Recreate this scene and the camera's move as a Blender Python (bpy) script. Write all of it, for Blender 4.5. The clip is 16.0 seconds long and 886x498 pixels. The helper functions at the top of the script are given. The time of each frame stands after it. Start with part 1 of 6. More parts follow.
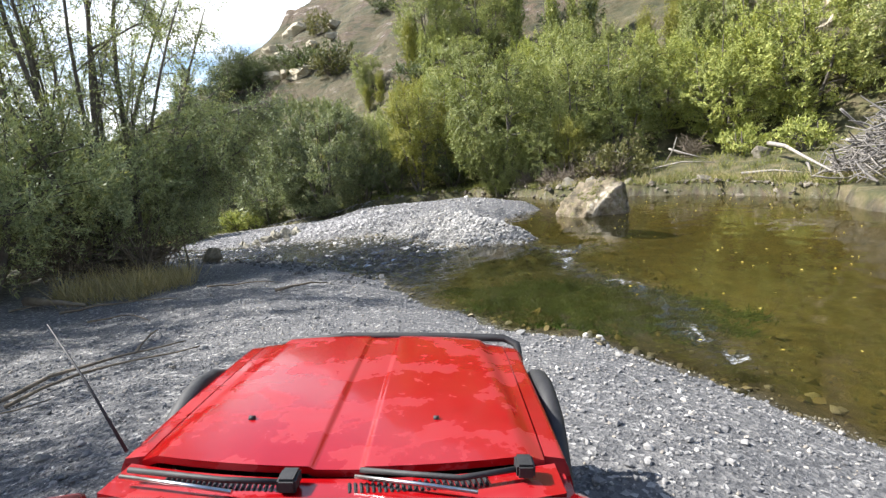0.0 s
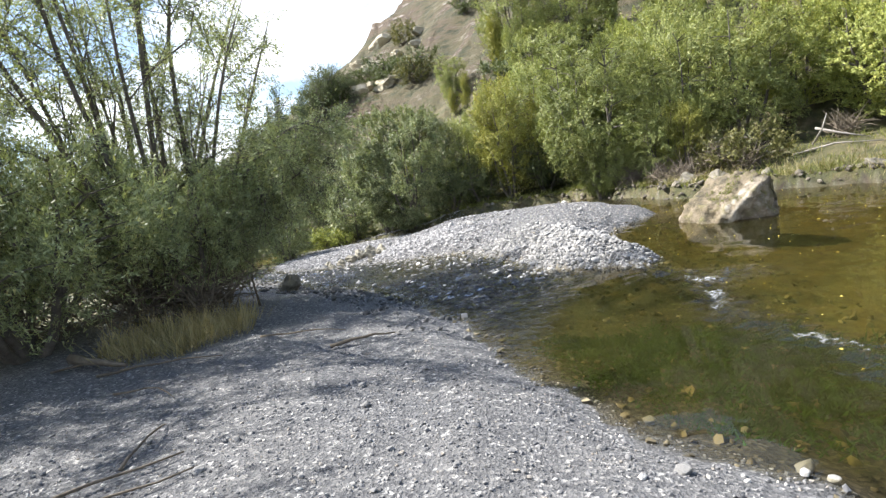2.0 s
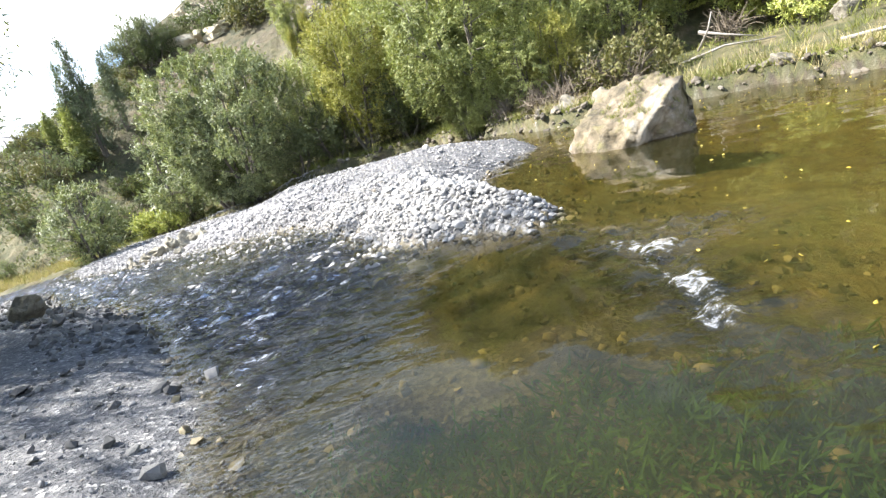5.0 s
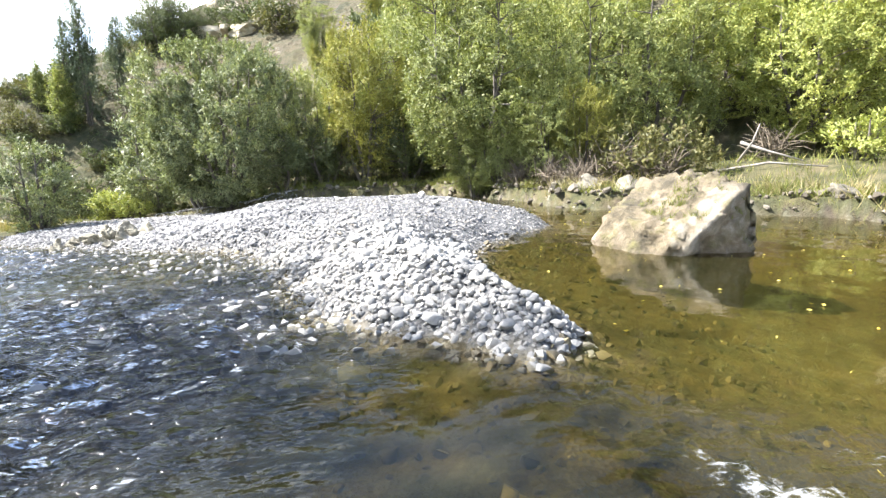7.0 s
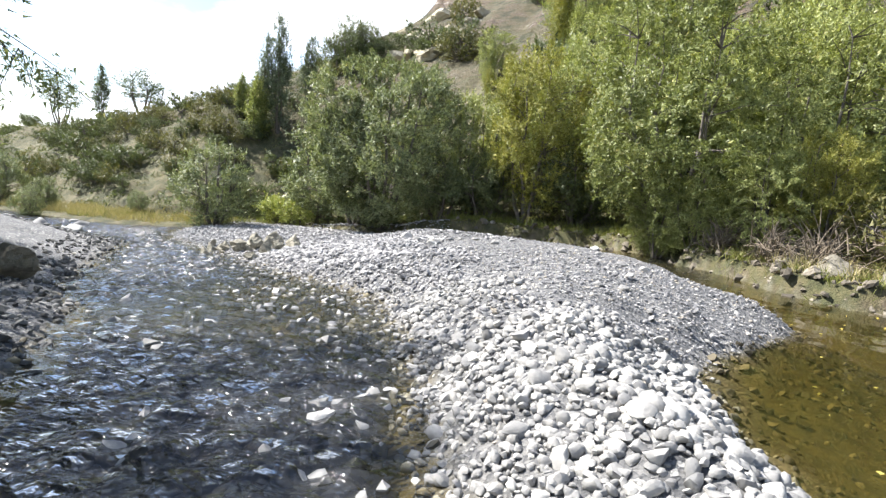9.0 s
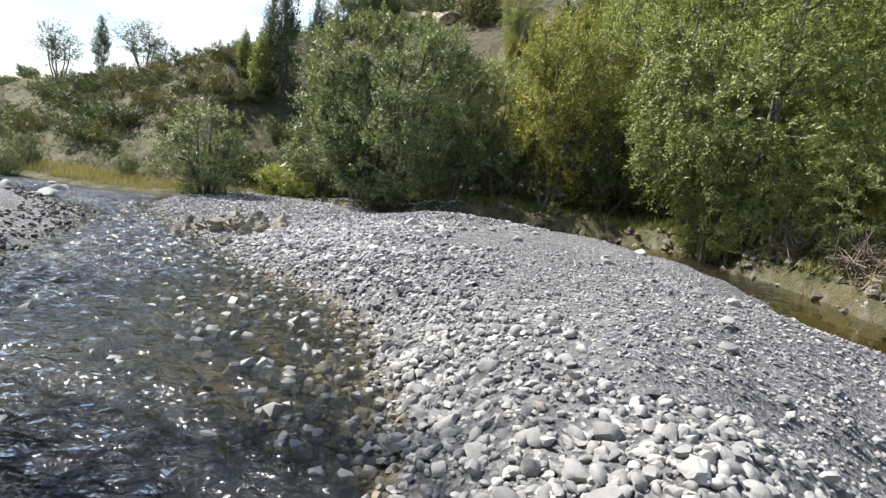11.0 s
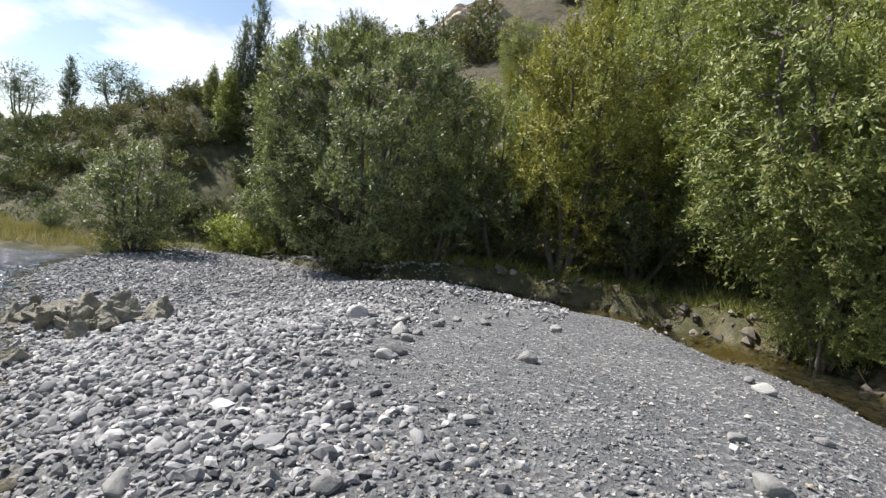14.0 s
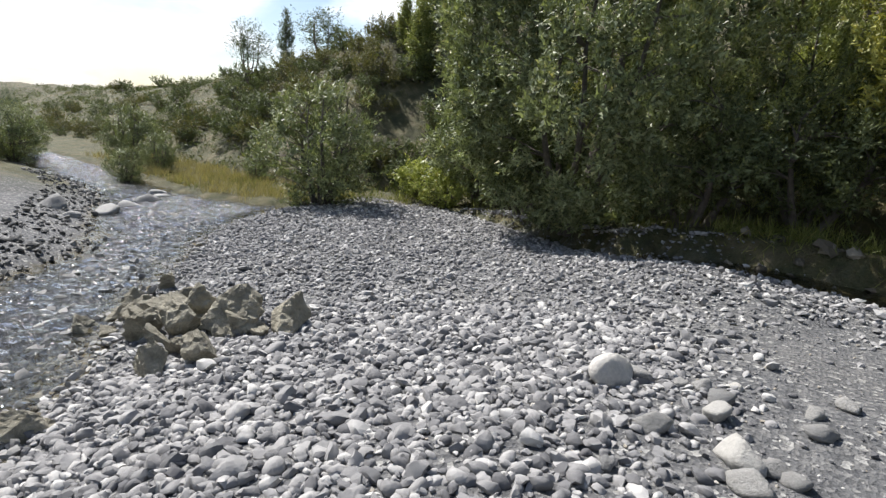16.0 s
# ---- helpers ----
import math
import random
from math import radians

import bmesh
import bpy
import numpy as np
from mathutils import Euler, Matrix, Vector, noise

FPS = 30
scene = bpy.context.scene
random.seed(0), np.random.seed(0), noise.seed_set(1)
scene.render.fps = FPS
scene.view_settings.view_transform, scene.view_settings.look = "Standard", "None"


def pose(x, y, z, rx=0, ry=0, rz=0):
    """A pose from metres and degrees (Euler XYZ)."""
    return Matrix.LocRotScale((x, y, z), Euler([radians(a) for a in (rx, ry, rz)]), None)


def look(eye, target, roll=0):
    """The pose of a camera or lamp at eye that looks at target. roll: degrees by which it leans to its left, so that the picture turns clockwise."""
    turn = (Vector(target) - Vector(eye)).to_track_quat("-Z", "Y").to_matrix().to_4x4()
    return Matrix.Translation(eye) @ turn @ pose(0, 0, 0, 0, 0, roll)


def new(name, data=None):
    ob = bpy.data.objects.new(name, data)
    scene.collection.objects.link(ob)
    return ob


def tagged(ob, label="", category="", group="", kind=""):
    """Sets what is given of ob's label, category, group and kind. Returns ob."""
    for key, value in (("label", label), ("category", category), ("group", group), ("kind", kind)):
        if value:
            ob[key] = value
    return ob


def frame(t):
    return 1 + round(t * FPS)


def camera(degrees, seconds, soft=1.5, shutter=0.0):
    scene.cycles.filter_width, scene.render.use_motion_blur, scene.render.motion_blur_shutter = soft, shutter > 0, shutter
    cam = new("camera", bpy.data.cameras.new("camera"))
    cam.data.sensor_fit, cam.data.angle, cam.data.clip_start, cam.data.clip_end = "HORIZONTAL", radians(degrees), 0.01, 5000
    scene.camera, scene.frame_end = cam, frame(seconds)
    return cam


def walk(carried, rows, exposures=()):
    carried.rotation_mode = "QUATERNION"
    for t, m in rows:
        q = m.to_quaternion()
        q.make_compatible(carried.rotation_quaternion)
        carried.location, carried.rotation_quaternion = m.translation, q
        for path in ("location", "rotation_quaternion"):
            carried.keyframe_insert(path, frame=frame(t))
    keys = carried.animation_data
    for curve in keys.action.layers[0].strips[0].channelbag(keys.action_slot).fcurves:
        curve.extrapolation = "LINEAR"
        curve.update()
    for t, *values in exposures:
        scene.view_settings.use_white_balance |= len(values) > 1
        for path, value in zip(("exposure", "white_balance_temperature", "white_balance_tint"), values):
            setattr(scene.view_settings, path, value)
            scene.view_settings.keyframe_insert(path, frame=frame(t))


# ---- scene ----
cam = camera(79.9, 16.0, soft=1.35)
PATH = [
    (0, (-0.016, -0.009, 1.865), (-0.046, 1.966, 1.555), -6.1),
    (0.5, (-0.016, 0.697, 1.897), (-0.221, 2.663, 1.597), -6.0),
    (1, (0.002, 1.224, 1.923), (-0.336, 3.177, 1.654), -7.4),
    (1.5, (-0.012, 1.681, 1.955), (-0.403, 3.625, 1.692), -8.2),
    (2, (0.018, 2.162, 2.018), (-0.367, 4.108, 1.766), -10.1),
    (2.5, (-0.087, 2.922, 1.928), (-0.388, 4.88, 1.651), -12.5),
    (3, (-0.026, 3.608, 1.873), (-0.225, 5.565, 1.516), -14.9),
    (3.5, (0.117, 4.323, 1.719), (0.021, 6.268, 1.26), -18.0),
    (3.7, (0.21, 4.617, 1.651), (0.143, 6.551, 1.145), -20.2),
    (5.8, (0.759, 7.379, 1.203), (0.746, 9.325, 0.739), -5.6),
    (6, (0.749, 7.59, 1.188), (0.739, 9.538, 0.733), -3.0),
    (6.5, (0.793, 8.009, 1.218), (0.812, 9.974, 0.846), -2.3),
    (7, (0.817, 8.461, 1.232), (0.893, 10.434, 0.911), -1.7),
    (7.5, (0.754, 8.971, 1.249), (0.824, 10.954, 0.998), -0.0),
    (8, (0.674, 9.541, 1.296), (0.663, 11.526, 1.051), 2.4),
    (8.5, (0.568, 10.239, 1.301), (0.317, 12.208, 1.053), 4.4),
    (9, (0.331, 10.703, 1.401), (-0.132, 12.637, 1.181), 5.1),
    (9.2, (0.225, 10.907, 1.408), (-0.272, 12.829, 1.167), 7.4),
    (11.3, (-0.222, 13.141, 1.572), (-0.695, 15.054, 1.229), 7.7),
    (11.5, (-0.221, 13.493, 1.564), (-0.609, 15.427, 1.232), 5.7),
    (12, (-0.234, 14.167, 1.514), (-0.408, 16.142, 1.251), 1.6),
    (12.5, (-0.261, 14.8, 1.609), (-0.28, 16.783, 1.346), 2.6),
    (13, (-0.204, 15.417, 1.701), (-0.352, 17.397, 1.465), 0.7),
    (13.5, (-0.443, 15.978, 1.747), (-0.743, 17.951, 1.611), 8.2),
    (14, (-0.867, 16.909, 1.722), (-1.381, 18.836, 1.564), 7.3),
    (14.5, (-1.408, 17.979, 1.658), (-2.159, 19.818, 1.422), 5.9),
    (15, (-2.01, 18.746, 1.632), (-2.86, 20.533, 1.34), 10.8),
    (15.5, (-2.386, 19.592, 1.597), (-3.412, 21.259, 1.187), 5.1),
    (16, (-2.779, 20.157, 1.616), (-3.903, 21.747, 1.161), 5.2),
]
EXPOSURES = [(0.0, 1.4), (2.5, 1.6), (3.7, 1.75), (5.8, 2.25), (7.0, 2.2), (8.0, 2.0), (9.0, 1.6), (11.3, 1.0), (12.5, 0.74), (14.0, 0.74), (16.0, 0.66)]
walk(cam, [(t, look(eye, target, roll)) for t, eye, target, roll in PATH], EXPOSURES)

# ---- light ----
SUN_TO = Vector((-0.65, 0.08, 0.75)).normalized()
world = bpy.data.worlds.new("sky")
scene.world = world
world.use_nodes = True
wn, wl = world.node_tree.nodes, world.node_tree.links
wn.clear()
sky = wn.new("ShaderNodeTexSky")
sky.sky_type, sky.sun_disc = "NISHITA", False
sky.sun_elevation = math.asin(SUN_TO.z)
sky.sun_rotation = math.atan2(SUN_TO.x, SUN_TO.y)
sky.dust_density, sky.ozone_density = 1.0, 2.0
w_geo = wn.new("ShaderNodeNewGeometry")
w_map = wn.new("ShaderNodeMapping")
w_map.inputs["Scale"].default_value = (1.0, 1.0, 2.6)
w_map.inputs["Location"].default_value = (0.3, 0.15, 0.0)
wl.new(w_geo.outputs["Position"], w_map.inputs["Vector"])
w_noise = wn.new("ShaderNodeTexNoise")
w_noise.inputs["Scale"].default_value, w_noise.inputs["Detail"].default_value = 2.3, 8.0
w_noise.inputs["Roughness"].default_value = 0.55
wl.new(w_map.outputs["Vector"], w_noise.inputs["Vector"])
w_ramp = wn.new("ShaderNodeValToRGB")
w_ramp.color_ramp.elements[0].position, w_ramp.color_ramp.elements[0].color = 0.44, (0, 0, 0, 1)
w_ramp.color_ramp.elements[1].position, w_ramp.color_ramp.elements[1].color = 0.58, (1, 1, 1, 1)
wl.new(w_noise.outputs["Fac"], w_ramp.inputs["Fac"])
w_mix = wn.new("ShaderNodeMixRGB")
w_body = wn.new("ShaderNodeTexNoise")
w_body.inputs["Scale"].default_value, w_body.inputs["Detail"].default_value = 5.0, 6.0
wl.new(w_map.outputs["Vector"], w_body.inputs["Vector"])
w_tone = wn.new("ShaderNodeValToRGB")
w_tone.color_ramp.elements[0].position, w_tone.color_ramp.elements[0].color = 0.35, (6.0, 6.5, 7.4, 1)
w_tone.color_ramp.elements[1].position, w_tone.color_ramp.elements[1].color = 0.62, (10.5, 10.8, 11.2, 1)
wl.new(w_body.outputs["Fac"], w_tone.inputs["Fac"])
wl.new(w_tone.outputs["Color"], w_mix.inputs["Color2"])
w_sep = wn.new("ShaderNodeSeparateXYZ")
wl.new(w_geo.outputs["Position"], w_sep.inputs["Vector"])
w_low = wn.new("ShaderNodeMapRange")
w_low.inputs["From Min"].default_value, w_low.inputs["From Max"].default_value = 0.58, 0.28
wl.new(w_sep.outputs["Z"], w_low.inputs["Value"])
w_mask = wn.new("ShaderNodeMath")
w_mask.operation = "MULTIPLY"
wl.new(w_ramp.outputs["Color"], w_mask.inputs[0])
wl.new(w_low.outputs["Result"], w_mask.inputs[1])
wl.new(w_mask.outputs["Value"], w_mix.inputs["Fac"])
wl.new(sky.outputs["Color"], w_mix.inputs["Color1"])
w_bg = wn.new("ShaderNodeBackground")
w_bg.inputs["Strength"].default_value = 0.09
wl.new(w_mix.outputs["Color"], w_bg.inputs["Color"])
w_out = wn.new("ShaderNodeOutputWorld")
wl.new(w_bg.outputs["Background"], w_out.inputs["Surface"])
sun = new("sun", bpy.data.lights.new("sun", "SUN"))
sun.data.energy, sun.data.angle, sun.data.color = 5.0, radians(0.6), (1.0, 0.965, 0.92)
sun.matrix_world = look(SUN_TO * 50, (0, 0, 0))


# ---- materials ----
def material(name, rough=0.8):
    m = bpy.data.materials.new(name)
    m.use_nodes = True
    b = m.node_tree.nodes["Principled BSDF"]
    b.inputs["Roughness"].default_value = rough
    return m, m.node_tree.nodes, m.node_tree.links, b


def coords(n, l, scale=(1, 1, 1), kind="Object"):
    tc, mp = n.new("ShaderNodeTexCoord"), n.new("ShaderNodeMapping")
    mp.inputs["Scale"].default_value = scale
    l.new(tc.outputs[kind], mp.inputs["Vector"])
    return mp.outputs["Vector"]


def noise_tex(n, l, vec, scale, detail=6.0, rough=0.6):
    t = n.new("ShaderNodeTexNoise")
    t.inputs["Scale"].default_value, t.inputs["Detail"].default_value, t.inputs["Roughness"].default_value = scale, detail, rough
    l.new(vec, t.inputs["Vector"])
    return t


def ramp(n, l, fac, *stops):
    r = n.new("ShaderNodeValToRGB")
    e = r.color_ramp.elements
    while len(e) < len(stops):
        e.new(0.5)
    for k, (p, c) in enumerate(stops):
        e[k].position, e[k].color = p, (*c, 1)
    l.new(fac, r.inputs["Fac"])
    return r.outputs["Color"]


def mixed(n, l, fac, a, b, how="MIX"):
    m = n.new("ShaderNodeMixRGB")
    m.blend_type = how
    for socket, value in (("Fac", fac), ("Color1", a), ("Color2", b)):
        if isinstance(value, (int, float)):
            m.inputs[socket].default_value = value
        elif isinstance(value, tuple):
            m.inputs[socket].default_value = (*value, 1)
        else:
            l.new(value, m.inputs[socket])
    return m.outputs["Color"]


def bump(n, l, b, height, strength=0.5, distance=0.02):
    k = n.new("ShaderNodeBump")
    k.inputs["Strength"].default_value, k.inputs["Distance"].default_value = strength, distance
    l.new(height, k.inputs["Height"])
    l.new(k.outputs["Normal"], b.inputs["Normal"])


def leaf_material(name, dark, light, dead=None, silver=0.0):
    """Leaf blades: colour varies from leaf to leaf, light shines through them."""
    m, n, l, b = material(name, 0.5)
    geo = n.new("ShaderNodeNewGeometry")
    stops = [(0.0, dark), (0.75, light)]
    if dead:
        stops += [(0.93, light), (1.0, dead)]
    col = ramp(n, l, geo.outputs["Random Per Island"], *stops)
    big = noise_tex(n, l, coords(n, l), 0.6, 3.0)
    col = mixed(n, l, 0.55, col, ramp(n, l, big.outputs["Fac"], (0.3, (0.55, 0.6, 0.5)), (0.7, (1.25, 1.2, 1.1))), "MULTIPLY")
    l.new(col, b.inputs["Base Color"])
    b.inputs["Specular IOR Level"].default_value = 0.22 + 0.6 * silver
    tr = n.new("ShaderNodeBsdfTranslucent")
    l.new(mixed(n, l, 1.0, col, (1.15, 1.2, 0.55), "MULTIPLY"), tr.inputs["Color"])
    mx = n.new("ShaderNodeMixShader")
    mx.inputs["Fac"].default_value = 0.22
    l.new(b.outputs["BSDF"], mx.inputs[1])
    l.new(tr.outputs["BSDF"], mx.inputs[2])
    l.new(mx.outputs["Shader"], n["Material Output"].inputs["Surface"])
    return m


def plain(name, c1, c2, scale=4.0, rough=0.85, relief=0.4, dist=0.02, random_obj=0.0):
    m, n, l, b = material(name, rough)
    v = coords(n, l)
    a = noise_tex(n, l, v, scale, 8.0, 0.65)
    f = noise_tex(n, l, v, scale * 7, 5.0)
    col = ramp(n, l, a.outputs["Fac"], (0.3, c1), (0.7, c2))
    col = mixed(n, l, 0.35, col, ramp(n, l, f.outputs["Fac"], (0.3, (0.5, 0.5, 0.5)), (0.7, (1.2, 1.2, 1.2))), "MULTIPLY")
    if random_obj:
        oi = n.new("ShaderNodeObjectInfo")
        col = mixed(n, l, random_obj, col, ramp(n, l, oi.outputs["Random"], (0.0, (0.4, 0.4, 0.42)), (1.0, (1.5, 1.45, 1.35))), "MULTIPLY")
    l.new(col, b.inputs["Base Color"])
    bump(n, l, b, f.outputs["Fac"], relief, dist)
    return m


def gravel_ground():
    """Ground sheet: gravel, river bed, grass banks and dry hill, told apart by painted weights of the land's own kinds."""
    m, n, l, b = material("ground", 0.9)
    v = coords(n, l)
    vor = n.new("ShaderNodeTexVoronoi")
    vor.inputs["Scale"].default_value = 30.0
    l.new(v, vor.inputs["Vector"])
    cell = n.new("ShaderNodeSeparateColor")
    l.new(vor.outputs["Color"], cell.inputs["Color"])
    vor2 = n.new("ShaderNodeTexVoronoi")
    vor2.inputs["Scale"].default_value = 11.0
    l.new(v, vor2.inputs["Vector"])
    patch = noise_tex(n, l, v, 0.7, 5.0)
    peb = ramp(n, l, cell.outputs["Red"], (0.0, (0.07, 0.072, 0.077)), (0.5, (0.16, 0.161, 0.163)), (0.88, (0.25, 0.246, 0.238)), (0.97, (0.55, 0.54, 0.51)))
    fine = noise_tex(n, l, v, 90.0, 4.0)
    peb = mixed(n, l, 0.3, peb, ramp(n, l, fine.outputs["Fac"], (0.35, (0.05, 0.053, 0.06)), (0.65, (0.20, 0.20, 0.20))))
    peb = mixed(n, l, 0.6, peb, ramp(n, l, patch.outputs["Fac"], (0.35, (0.75, 0.76, 0.78)), (0.65, (1.1, 1.08, 1.04))), "MULTIPLY")
    bed = noise_tex(n, l, v, 2.2, 6.0)
    bedcol = ramp(n, l, bed.outputs["Fac"], (0.28, (0.045, 0.038, 0.017)), (0.48, (0.11, 0.085, 0.034)), (0.68, (0.21, 0.15, 0.058)), (0.82, (0.30, 0.23, 0.11)))
    bedcol = mixed(n, l, 0.45, bedcol, ramp(n, l, vor2.outputs["Color"], (0.1, (0.06, 0.055, 0.03)), (0.8, (0.2, 0.17, 0.09))))
    wetcol = ramp(n, l, cell.outputs["Green"], (0.0, (0.016, 0.015, 0.011)), (0.6, (0.05, 0.044, 0.03)), (0.97, (0.10, 0.09, 0.065)))
    gr = noise_tex(n, l, v, 1.6, 12.0, 0.72)
    grass = ramp(n, l, gr.outputs["Fac"], (0.30, (0.035, 0.03, 0.016)), (0.44, (0.055, 0.058, 0.02)), (0.56, (0.10, 0.088, 0.038)), (0.70, (0.17, 0.135, 0.08)))
    hl = noise_tex(n, l, coords(n, l, (1.0, 1.0, 2.6)), 0.34, 14.0, 0.75)
    hill = ramp(n, l, hl.outputs["Fac"], (0.36, (0.03, 0.034, 0.016)), (0.45, (0.075, 0.066, 0.032)), (0.50, (0.145, 0.10, 0.06)), (0.54, (0.06, 0.043, 0.03)), (0.575, (0.155, 0.11, 0.076)), (0.615, (0.36, 0.33, 0.29)))
    wide = noise_tex(n, l, v, 0.075, 5.0, 0.6)
    hill = mixed(n, l, ramp(n, l, wide.outputs["Fac"], (0.46, (0, 0, 0)), (0.56, (0.75, 0.75, 0.75))), hill, ramp(n, l, hl.outputs["Fac"], (0.42, (0.05, 0.055, 0.022)), (0.56, (0.115, 0.10, 0.042))))
    at = n.new("ShaderNodeAttribute")
    at.attribute_name = "land"
    sep = n.new("ShaderNodeSeparateColor")
    l.new(at.outputs["Color"], sep.inputs["Color"])
    bedcol = mixed(n, l, at.outputs["Alpha"], wetcol, bedcol)
    # start gravel tinted slightly darker, painting in the near willows' shade
    peb = mixed(n, l, at.outputs["Alpha"], mixed(n, l, 1.0, peb, (0.92, 0.92, 0.93), "MULTIPLY"), peb)
    col = mixed(n, l, sep.outputs["Red"], peb, bedcol)
    col = mixed(n, l, sep.outputs["Green"], col, grass)
    col = mixed(n, l, sep.outputs["Blue"], col, hill)
    # bare earth where the bank is too steep for grass
    face = n.new("ShaderNodeNewGeometry")
    part_z = n.new("ShaderNodeSeparateXYZ")
    l.new(face.outputs["Normal"], part_z.inputs["Vector"])
    steep = ramp(n, l, part_z.outputs["Z"], (0.50, (1, 1, 1)), (0.72, (0, 0, 0)))
    soil_here = mixed(n, l, 1.0, steep, sep.outputs["Green"], "MULTIPLY")
    soil = ramp(n, l, gr.outputs["Fac"], (0.3, (0.022, 0.017, 0.012)), (0.5, (0.055, 0.042, 0.028)), (0.7, (0.12, 0.09, 0.062)))
    col = mixed(n, l, soil_here, col, soil)
    l.new(col, b.inputs["Base Color"])
    add = n.new("ShaderNodeMath")
    add.operation = "ADD"
    l.new(vor.outputs["Distance"], add.inputs[0])
    l.new(fine.outputs["Fac"], add.inputs[1])
    far = n.new("ShaderNodeMath")
    far.operation = "MULTIPLY_ADD"
    l.new(sep.outputs["Blue"], far.inputs[0])
    tall = n.new("ShaderNodeMath")
    tall.operation = "MULTIPLY"
    tall.inputs[1].default_value = 60.0
    l.new(hl.outputs["Fac"], tall.inputs[0])
    l.new(tall.outputs["Value"], far.inputs[1])
    l.new(add.outputs["Value"], far.inputs[2])
    bump(n, l, b, far.outputs["Value"], 0.8, 0.03)
    return m


def stone_material(name, stops, wet=0.0):
    m, n, l, b = material(name, 0.85 - 0.5 * wet)
    v = coords(n, l)
    geo = n.new("ShaderNodeNewGeometry")
    oi = n.new("ShaderNodeObjectInfo")
    add = n.new("ShaderNodeMath")
    add.operation = "ADD"
    l.new(geo.outputs["Random Per Island"], add.inputs[0])
    l.new(oi.outputs["Random"], add.inputs[1])
    fr = n.new("ShaderNodeMath")
    fr.operation = "FRACT"
    l.new(add.outputs["Value"], fr.inputs[0])
    col = ramp(n, l, fr.outputs["Value"], *stops)
    f = noise_tex(n, l, v, 14.0, 8.0, 0.7)
    col = mixed(n, l, 0.5, col, ramp(n, l, f.outputs["Fac"], (0.3, (0.55, 0.55, 0.56)), (0.7, (1.2, 1.18, 1.14))), "MULTIPLY")
    l.new(col, b.inputs["Base Color"])
    bump(n, l, b, f.outputs["Fac"], 0.8, 0.02)
    return m


def water_material():
    """One river: still olive pool water, dark rippled run, and froth mixed with painted sun glitter, by weights painted
    on its sheet.
    """
    m, n, l, b = material("river_water", 0.05)
    v = coords(n, l)
    at = n.new("ShaderNodeAttribute")
    at.attribute_name = "flow"
    sep = n.new("ShaderNodeSeparateColor")
    l.new(at.outputs["Color"], sep.inputs["Color"])
    still, white = sep.outputs["Red"], sep.outputs["Green"]
    fast = noise_tex(n, l, coords(n, l, (0.8, 1.3, 1.0)), 4.6, 3.0, 0.5)
    slow = noise_tex(n, l, v, 2.2, 3.0, 0.5)
    k1, k2 = n.new("ShaderNodeBump"), n.new("ShaderNodeBump")
    k1.inputs["Strength"].default_value, k1.inputs["Distance"].default_value = 1.0, 0.19
    k2.inputs["Strength"].default_value, k2.inputs["Distance"].default_value = 0.12, 0.05
    l.new(fast.outputs["Fac"], k1.inputs["Height"])
    l.new(slow.outputs["Fac"], k2.inputs["Height"])
    nm = n.new("ShaderNodeMix")
    nm.data_type = "VECTOR"
    l.new(still, nm.inputs["Factor"])
    l.new(k1.outputs["Normal"], nm.inputs[4])
    l.new(k2.outputs["Normal"], nm.inputs[5])
    normal = nm.outputs[1]
    tp = n.new("ShaderNodeBsdfTransparent")
    l.new(mixed(n, l, sep.outputs["Blue"], (0.90, 0.88, 0.80), mixed(n, l, still, (0.34, 0.34, 0.31), (0.72, 0.66, 0.40))), tp.inputs["Color"])
    df = n.new("ShaderNodeBsdfDiffuse")
    murk = noise_tex(n, l, v, 0.5, 4.0)
    l.new(mixed(n, l, still, (0.050, 0.052, 0.056), ramp(n, l, murk.outputs["Fac"], (0.3, (0.024, 0.030, 0.010)), (0.7, (0.055, 0.049, 0.016)))), df.inputs["Color"])
    share = n.new("ShaderNodeMath")
    share.operation = "MULTIPLY_ADD"
    deep = n.new("ShaderNodeMath")
    deep.operation = "MULTIPLY"
    l.new(sep.outputs["Blue"], deep.inputs[1])
    share.inputs[1].default_value, share.inputs[2].default_value = -0.20, 0.46
    l.new(still, share.inputs[0])
    m1 = n.new("ShaderNodeMixShader")
    l.new(share.outputs["Value"], deep.inputs[0])
    l.new(deep.outputs["Value"], m1.inputs["Fac"])
    l.new(tp.outputs["BSDF"], m1.inputs[1])
    l.new(df.outputs["BSDF"], m1.inputs[2])
    gl = n.new("ShaderNodeBsdfGlossy")
    rg = n.new("ShaderNodeMath")
    rg.operation = "MULTIPLY_ADD"
    rg.inputs[1].default_value, rg.inputs[2].default_value = -0.08, 0.12
    l.new(still, rg.inputs[0])
    l.new(rg.outputs["Value"], gl.inputs["Roughness"])
    l.new(normal, gl.inputs["Normal"])
    fn = n.new("ShaderNodeFresnel")
    fn.inputs["IOR"].default_value = 1.36
    l.new(normal, fn.inputs["Normal"])
    m2 = n.new("ShaderNodeMixShader")
    l.new(fn.outputs["Fac"], m2.inputs["Fac"])
    l.new(m1.outputs["Shader"], m2.inputs[1])
    l.new(gl.outputs["BSDF"], m2.inputs[2])
    froth = noise_tex(n, l, coords(n, l, (1.0, 1.6, 1.0)), 13.0, 9.0, 0.75)
    th = n.new("ShaderNodeMath")
    th.operation = "MULTIPLY"
    l.new(froth.outputs["Fac"], th.inputs[0])
    l.new(white, th.inputs[1])
